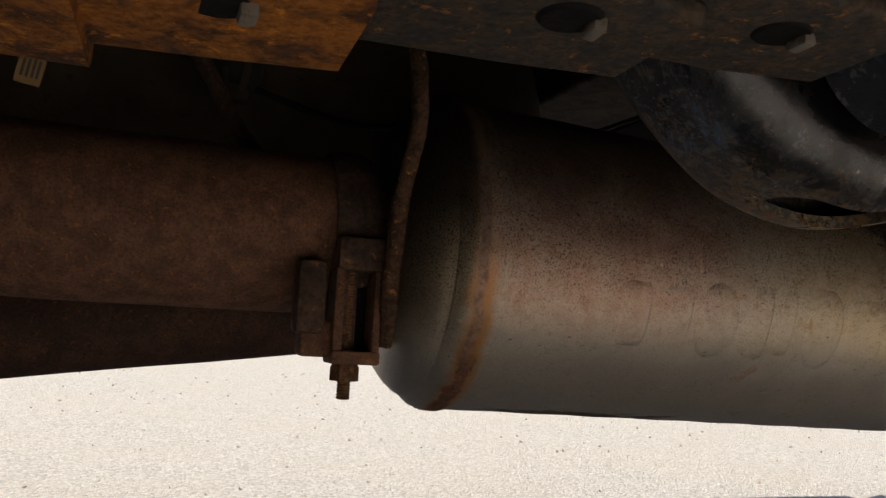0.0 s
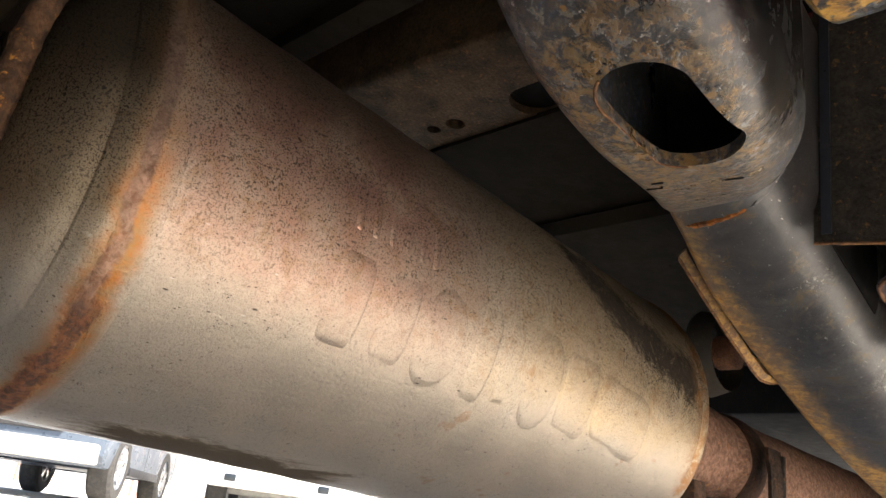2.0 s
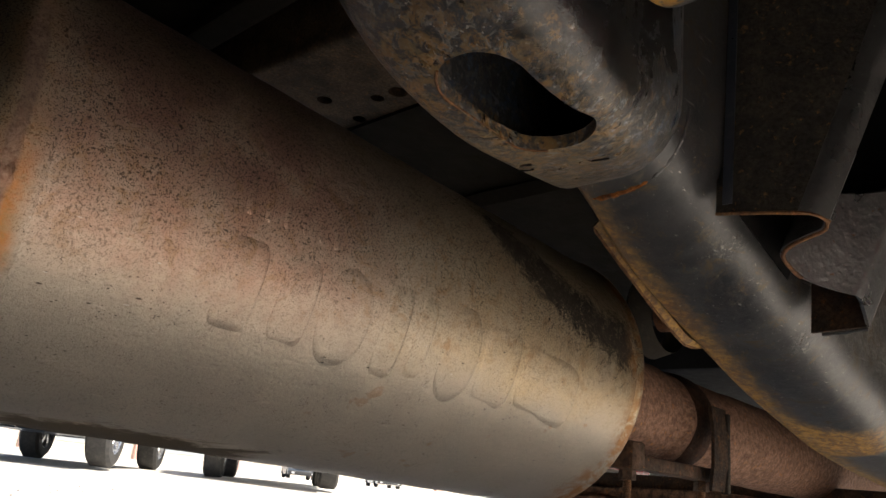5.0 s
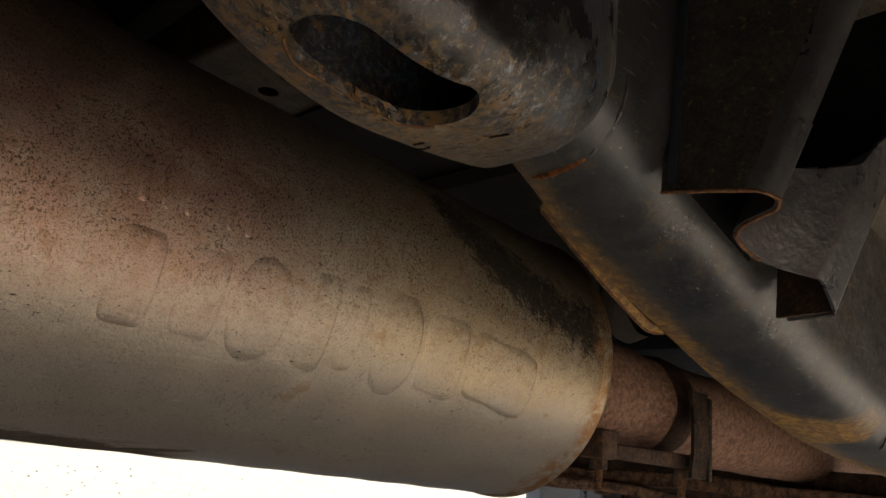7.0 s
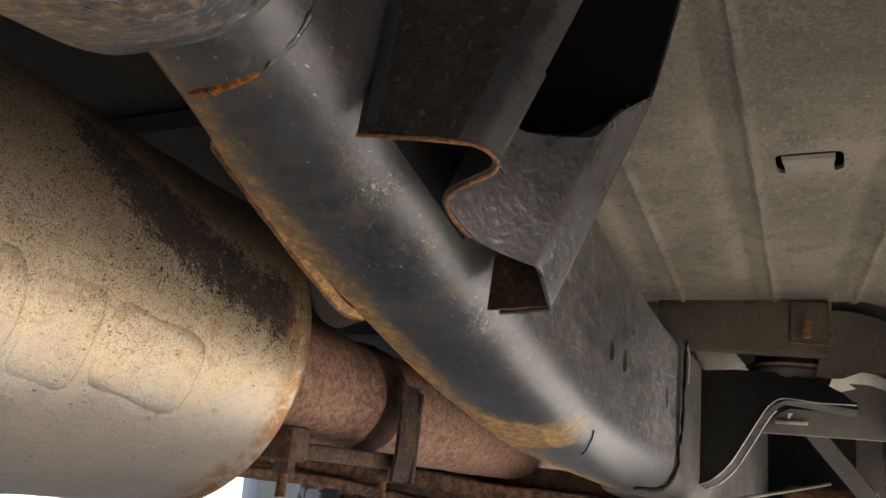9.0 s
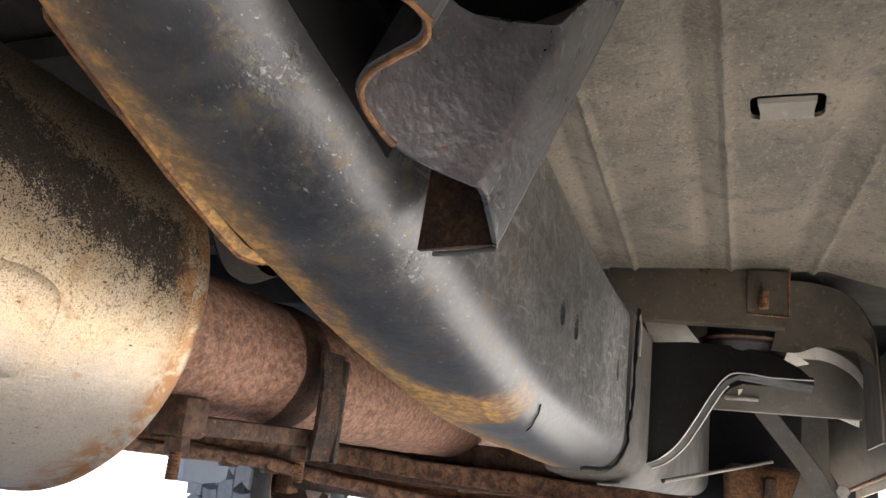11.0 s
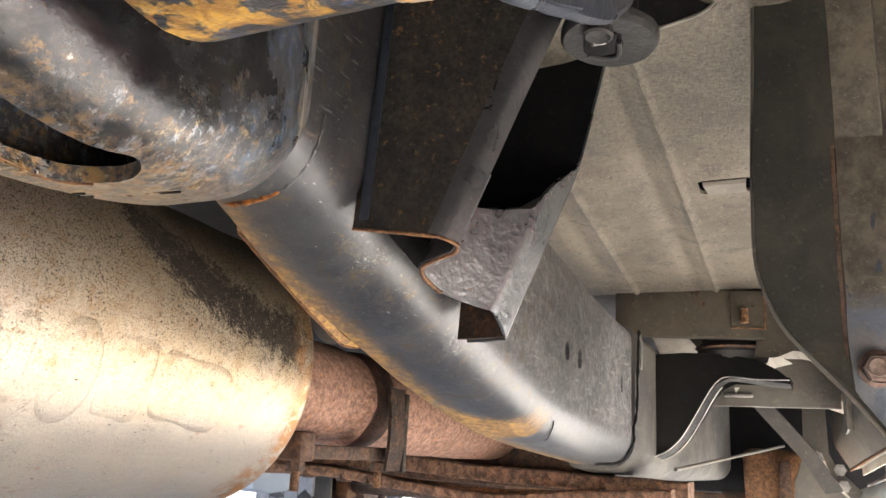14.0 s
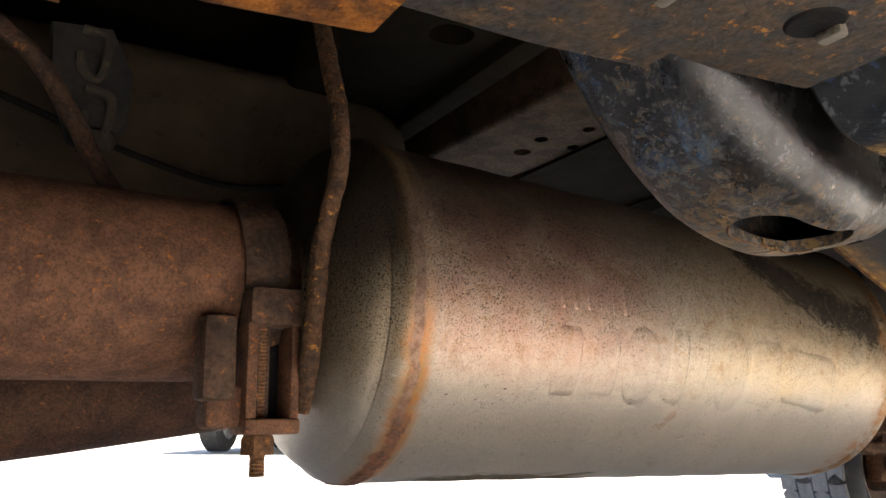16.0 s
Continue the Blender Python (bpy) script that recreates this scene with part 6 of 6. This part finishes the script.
def make_side_plate():
    """The sheet bracket with two bolts that hangs by the camera's right."""
    s = thing("cab_side_bracket", "grimy sheet steel bracket with two rusty flange bolts", "bracket", at=(0.68, 0.07, 0.54))
    left = curve([(0.680, 0.130, 0.900), (0.680, 0.133, 0.807), (0.680, 0.136, 0.740), (0.680, 0.137, 0.700), (0.680, 0.136, 0.660), (0.680, 0.124, 0.626), (0.680, 0.106, 0.603), (0.680, 0.088, 0.582), (0.680, 0.070, 0.558), (0.680, 0.052, 0.534)], 4)
    rows = []
    for p in left:
        fold = 0.0895 if p.y > 0.0895 else p.y - 0.0005
        rows.append([p, Vector((0.684, fold + (p.y - fold) * 0.5, p.z)), Vector((0.692, fold, p.z))])
    part("wing", lump(sheet(rows, 0.003), 0.001, 40), M_WING, s, "dark dusty wing")
    part("wing_edge", tube([p + Vector((-0.0006, 0.0004, 0)) for p in left], 0.0013, 8), M_SILL, s)
    outline = [(0.0900, 0.745), (0.0900, 0.584), (0.070, 0.557), (0.050, 0.530), (0.030, 0.505), (-0.03, 0.505), (-0.03, 0.575), (0.010, 0.580), (0.030, 0.590), (0.038, 0.610), (0.040, 0.640), (0.030, 0.665), (-0.04, 0.672), (-0.04, 0.742)]
    part("face_plate", prism(outline, "x", 0.690, 0.694, 0.001), M_SIDE, s, "blue-grey worn face plate")
    up_outline = [(0.0905, 0.95), (0.0905, 0.742), (0.062, 0.742), (0.062, 0.95)]
    part("upper_plate", prism(up_outline, "x", 0.691, 0.697, 0.001), M_SIDE, s, "dusty upper plate")
    part("upper_plate", prism([(0.061, 0.95), (0.061, 0.742), (-0.06, 0.742), (-0.06, 0.95)], "x", 0.694, 0.700, 0.001), M_SIDE, s)
    part("edge_rust", tube([(0.6895, 0.0905, 0.74), (0.6895, 0.0912, 0.68), (0.6895, 0.0905, 0.60)], 0.0018, 6), M_RUST_DARK, s)
    # solid black bar laid on the fold for the darkness of an opening
    part("gap", box((0.6885, 0.0885, 0.722), (0.6905, 0.0925, 0.738), 0), M_BLACK, s, "black bar standing for a dark gap in the fold")
    part("tab_rust", box((0.6865, 0.036, 0.695), (0.6905, 0.050, 0.717), 0.001), M_RUST_DARK, s)
    part("pale_block", box((0.675, -0.02, 0.633), (0.70, 0.034, 0.652), 0.004), M_CREAM, s, "pale block")
    for y, z in ((0.0745, 0.601), (0.040, 0.552)):
        part("flange", turned([(0, 0.0), (0, 0.0108), (-0.003, 0.0108), (-0.004, 0.0085)], (0.690, y, z), "x", 28), M_BOLT, s)
        part("bolt_head", lump(hexagon((0.687, y, z), "x", 0.0086, -0.0065), 0.0006, 120), M_BOLT, s)
        part("bolt_dimple", turned([(0, 0.0055), (-0.001, 0.005), (-0.0004, 0.003)], (0.6805, y, z), "x", 20, None, True), M_BOLT, s)


# ---- wheel of the truck seen beyond the cross member ----
def make_wheel():
    w = AXLE
    c = Vector((3.20, 1.90, 0.378))
    prof = [(0.015, 0.235), (0.002, 0.262), (0.0, 0.300), (0.008, 0.340), (0.028, 0.364), (0.060, 0.370), (0.14, 0.372), (0.22, 0.370), (0.252, 0.364), (0.272, 0.340), (0.280, 0.300), (0.278, 0.262), (0.265, 0.235)]
    tyre = part("tyre", turned(prof, c, "y", 72), M_RUBBER, w, "worn all-terrain tyre")
    bm = bmesh.new()
    for y0, y1, off in ((0.006, 0.070, 0.0), (0.076, 0.137, 0.5), (0.143, 0.204, 0.0), (0.210, 0.274, 0.5)):
        count = 28
        for i in range(count):
            a = 2 * math.pi * (i + off) / count
            da = 2 * math.pi / count * 0.47
            skew = 0.35 * da * (1 if i % 2 else -1)
            vs = []
            for r in (0.362, 0.377):
                for yy, aa in ((y0, a - da), (y0 + (y1 - y0) * 0.5, a - da * 0.7 + skew), (y1, a - da), (y1, a + da * 0.8), (y0 + (y1 - y0) * 0.5, a + da + skew), (y0, a + da * 0.8)):
                    vs.append(bm.verts.new(c + Vector((r * math.sin(aa), yy, r * math.cos(aa)))))
            lo, hi = vs[:6], vs[6:]
            bm.faces.new(hi)
            for k in range(6):
                bm.faces.new((lo[k], lo[(k + 1) % 6], hi[(k + 1) % 6], hi[k]))
    tagged(part("tread", bm, M_TYRE, tyre, "chunky block tread", 20), kind="stuff")
    rim = [(0.020, 0.238), (0.012, 0.232), (0.016, 0.222), (0.030, 0.216), (0.06, 0.205), (0.10, 0.195), (0.11, 0.10), (0.12, 0.0)]
    part("rim", turned(rim[2:], c, "y", 48), M_RUST_DARK, w, "dirty steel rim")
    part("rim_lip", turned(rim[:4], c, "y", 64), M_SLEEVE, w, "dull bronze rim lip")
    part("hub", lump(turned([(-0.04, 0.0), (-0.04, 0.075), (0.02, 0.09), (0.11, 0.10)], c, "y", 28), 0.004, 20), M_RUST_DARK, w, "rusty hub and brake")
    part("brake_bracket", lump(box(c + Vector((-0.15, -0.01, -0.05)), c + Vector((0.0, 0.05, 0.10)), 0.01), 0.01, 14), M_RUST_ORANGE, w)
    f = thing("fender_liner", "pale grey fender liner above the tyre", "fender", at=(2.58, 1.94, 0.42))
    part("liner", lump(prism([(2.45, 0.50), (2.46, 0.374), (2.475, 0.362), (2.56, 0.358), (2.66, 0.361), (2.69, 0.374), (2.70, 0.50)], "y", 1.90, 1.97, 0.012), 0.003, 8), M_LINER, f)


# ---- parked vehicles and the far edge of the lot ----
def car_wheel(c, r, w, parent, steel=M_RIM):
    t = part("tyre", turned([(-w / 2, r * 0.62), (-w / 2, r * 0.9), (-w * 0.38, r), (w * 0.38, r), (w / 2, r * 0.9), (w / 2, r * 0.62)], c, "y", 40), M_RUBBER, parent)
    part("rim", turned([(-w * 0.48, r * 0.63), (-w * 0.40, r * 0.55), (-w * 0.30, r * 0.5), (-w * 0.34, r * 0.16), (-w * 0.36, 0.0)], c, "y", 24), steel, t)
    for k in range(5):
        a = 2 * math.pi * k / 5
        bm = box((-r * 0.08, -0.02, r * 0.14), (r * 0.08, 0.0, r * 0.56), 0.006)
        bmesh.ops.transform(bm, matrix=Matrix.Translation(Vector(c) + Vector((0, -w * 0.38, 0))) @ Matrix.Rotation(a, 4, "Y"), verts=bm.verts)
        part("spoke", bm, steel, t)


def make_car(name, label, paint, at, turn, length=4.6, width=1.85, height=1.5, wheel=0.34, clearance=0.24, tall=False, bumper=None, lamps=None):
    """A parked car: its side faces -y before it is turned."""
    c = thing(name, label, "car", "parked cars")
    L, W, H = length, width, height
    hood = H * (0.62 if not tall else 0.66)
    side = [(-L / 2, clearance + 0.12), (-L / 2 + 0.05, hood - 0.12), (-L / 2 + 0.18, hood), (-L * 0.20, hood + 0.06), (-L * 0.08, H - 0.10), (L * 0.0, H), (L * 0.26, H - 0.02), (L * 0.40, hood + 0.10), (L / 2 - 0.05, hood - 0.02), (L / 2, clearance + 0.25), (L / 2 - 0.1, clearance),
            (L * 0.30 + wheel * 1.15, clearance), (L * 0.30 + wheel * 0.85, clearance + wheel * 0.75), (L * 0.30, clearance + wheel * 1.08), (L * 0.30 - wheel * 0.85, clearance + wheel * 0.75), (L * 0.30 - wheel * 1.15, clearance),
            (-L * 0.31 + wheel * 1.15, clearance), (-L * 0.31 + wheel * 0.85, clearance + wheel * 0.75), (-L * 0.31, clearance + wheel * 1.08), (-L * 0.31 - wheel * 0.85, clearance + wheel * 0.75), (-L * 0.31 - wheel * 1.15, clearance), (-L / 2 + 0.1, clearance)]
    part("body", prism(side, "y", -W / 2, W / 2, 0.05), paint, c)
    glass = [(-L * 0.17, hood + 0.08), (-L * 0.075, H - 0.14), (L * 0.0, H - 0.07), (L * 0.24, H - 0.09), (L * 0.34, hood + 0.10)]
    part("side_window", prism(glass, "y", -W / 2 - 0.006, -W / 2 + 0.02, 0.004), M_GLASSY, c)
    part("sill", box((-L * 0.2, -W / 2 - 0.012, clearance - 0.01), (L * 0.2, -W / 2 + 0.05, clearance + 0.09), 0.01), M_TRIM, c)
    part("front_bumper", box((-L / 2 - 0.06, -W / 2 + 0.06, clearance + 0.02), (-L / 2 + 0.1, W / 2 - 0.06, clearance + 0.24), 0.04, 3), bumper or M_TRIM, c)
    part("grille", box((-L / 2 - 0.02, -W * 0.25, clearance + 0.32), (-L / 2 + 0.06, W * 0.25, hood - 0.16), 0.02), M_TRIM, c)
    for s in (-1, 1):
        part("headlight", box((-L / 2 - 0.012, s * W * 0.38 - 0.14, hood - 0.36), (-L / 2 + 0.1, s * W * 0.38 + 0.14, hood - 0.18), 0.03, 3), M_LAMP, c)
        part("fog_lamp", box((-L / 2 - 0.075, s * W * 0.33 - 0.08, clearance + 0.07), (-L / 2 + 0.0, s * W * 0.33 + 0.08, clearance + 0.17), 0.02), lamps or M_LAMP, c)
        part("tail_light", box((L / 2 - 0.1, s * W * 0.40 - 0.1, hood - 0.35), (L / 2 + 0.012, s * W * 0.40 + 0.1, hood - 0.1), 0.02), M_AMBER, c)
    part("door_line", box((-L * 0.02, -W / 2 - 0.002, clearance + 0.1), (-L * 0.014, -W / 2 + 0.02, hood), 0), M_TRIM, c)
    part("door_handle", box((L * 0.05, -W / 2 - 0.03, hood - 0.18), (L * 0.05 + 0.18, -W / 2 + 0.01, hood - 0.14), 0.01), paint, c)
    for x in (-L * 0.31, L * 0.30):
        if tall:
            part("axle", tube([(x, -W / 2 + 0.2, wheel), (x, W / 2 - 0.2, wheel)], 0.05, 12), M_KERB, c)
        for s in (-1, 1):
            car_wheel((x, s * (W / 2 - 0.13), wheel), wheel, 0.22 if not tall else 0.28, c)
    c.matrix_basis = pose(at[0], at[1], lot_z(at[1]), 0, 0, turn)
    return c


def make_backdrop():
    tagged(part("kerb", box((-80, 49.0, 0.34), (120, 49.3, 0.49), 0.02), M_KERB), "pale concrete kerb at the edge of the lot", "kerb", kind="structure")
    wall = thing("far_building", "pale single-storey building with brick-red posts along its front", "building", at=(8, 62, 0.36))
    part("wall", box((-60, 62, 0.35), (120, 62.4, 7.0), 0.03), M_WALL, wall)
    part("roof", box((-60.5, 61.0, 7.0), (120.5, 63, 7.6), 0.05), M_REDPOST, wall)
    for i in range(20):
        x = -56 + i * 8.6
        part("post", box((x, 61.6, 0.35), (x + 1.0, 62.05, 7.0), 0.02), M_REDPOST, wall)
        w = part("window", box((x + 2.6, 61.95, 1.4), (x + 7.0, 62.02, 4.6), 0.01), M_LINER, wall)
        part("frame", box((x + 2.5, 61.93, 1.3), (x + 7.1, 61.97, 1.4), 0.01), M_KERB, w)
    make_car("utility_truck", "grey off-road truck with winch bumper and tall tyres", M_GREYCAR, (4.65, 11.5), 52, 4.6, 1.95, 1.80, 0.42, 0.36, True, M_KERB)
    make_car("suv", "white sport utility vehicle parked nose toward the truck", M_WHITE, (8.0, 11.4), 54, 4.7, 1.9, 1.75, 0.38, 0.40, True, M_WHITE, M_GLASSY)
    make_car("sedan", "silver sedan parked by the kerb", M_SILVER, (4.2, 41.4), 20, 4.6, 1.8, 1.45, 0.34, 0.22)
    make_car("sedan", "white sedan parked by the kerb", M_WHITE, (-8.7, 43.4), 15, 4.6, 1.8, 1.45, 0.34, 0.22)
    make_car("hatchback", "dark grey hatchback in the parked row", M_GREYCAR, (30.8, 41.3), 60, 4.2, 1.78, 1.5, 0.33, 0.22)
    make_car("hatchback", "white hatchback in the parked row", M_WHITE, (38.5, 42.0), 60, 4.2, 1.78, 1.5, 0.33, 0.22)
    make_car("van", "pale blue-white van parked ahead of the truck", M_WHITE, (9.5, -1.6), 90, 5.0, 1.95, 2.0, 0.36, 0.26, True)


make_ground()
make_rail()
make_hanger()
make_bracket()
make_shackle_guard()
make_leaf_spring()
make_muffler()
make_rear_pipe()
make_hanger_rods()
make_front_pipe()
make_driveline()
make_upper_members()
make_floor()
make_body_mount()
make_near_side()
make_side_plate()
make_wheel()
make_backdrop()
make_pebbles()
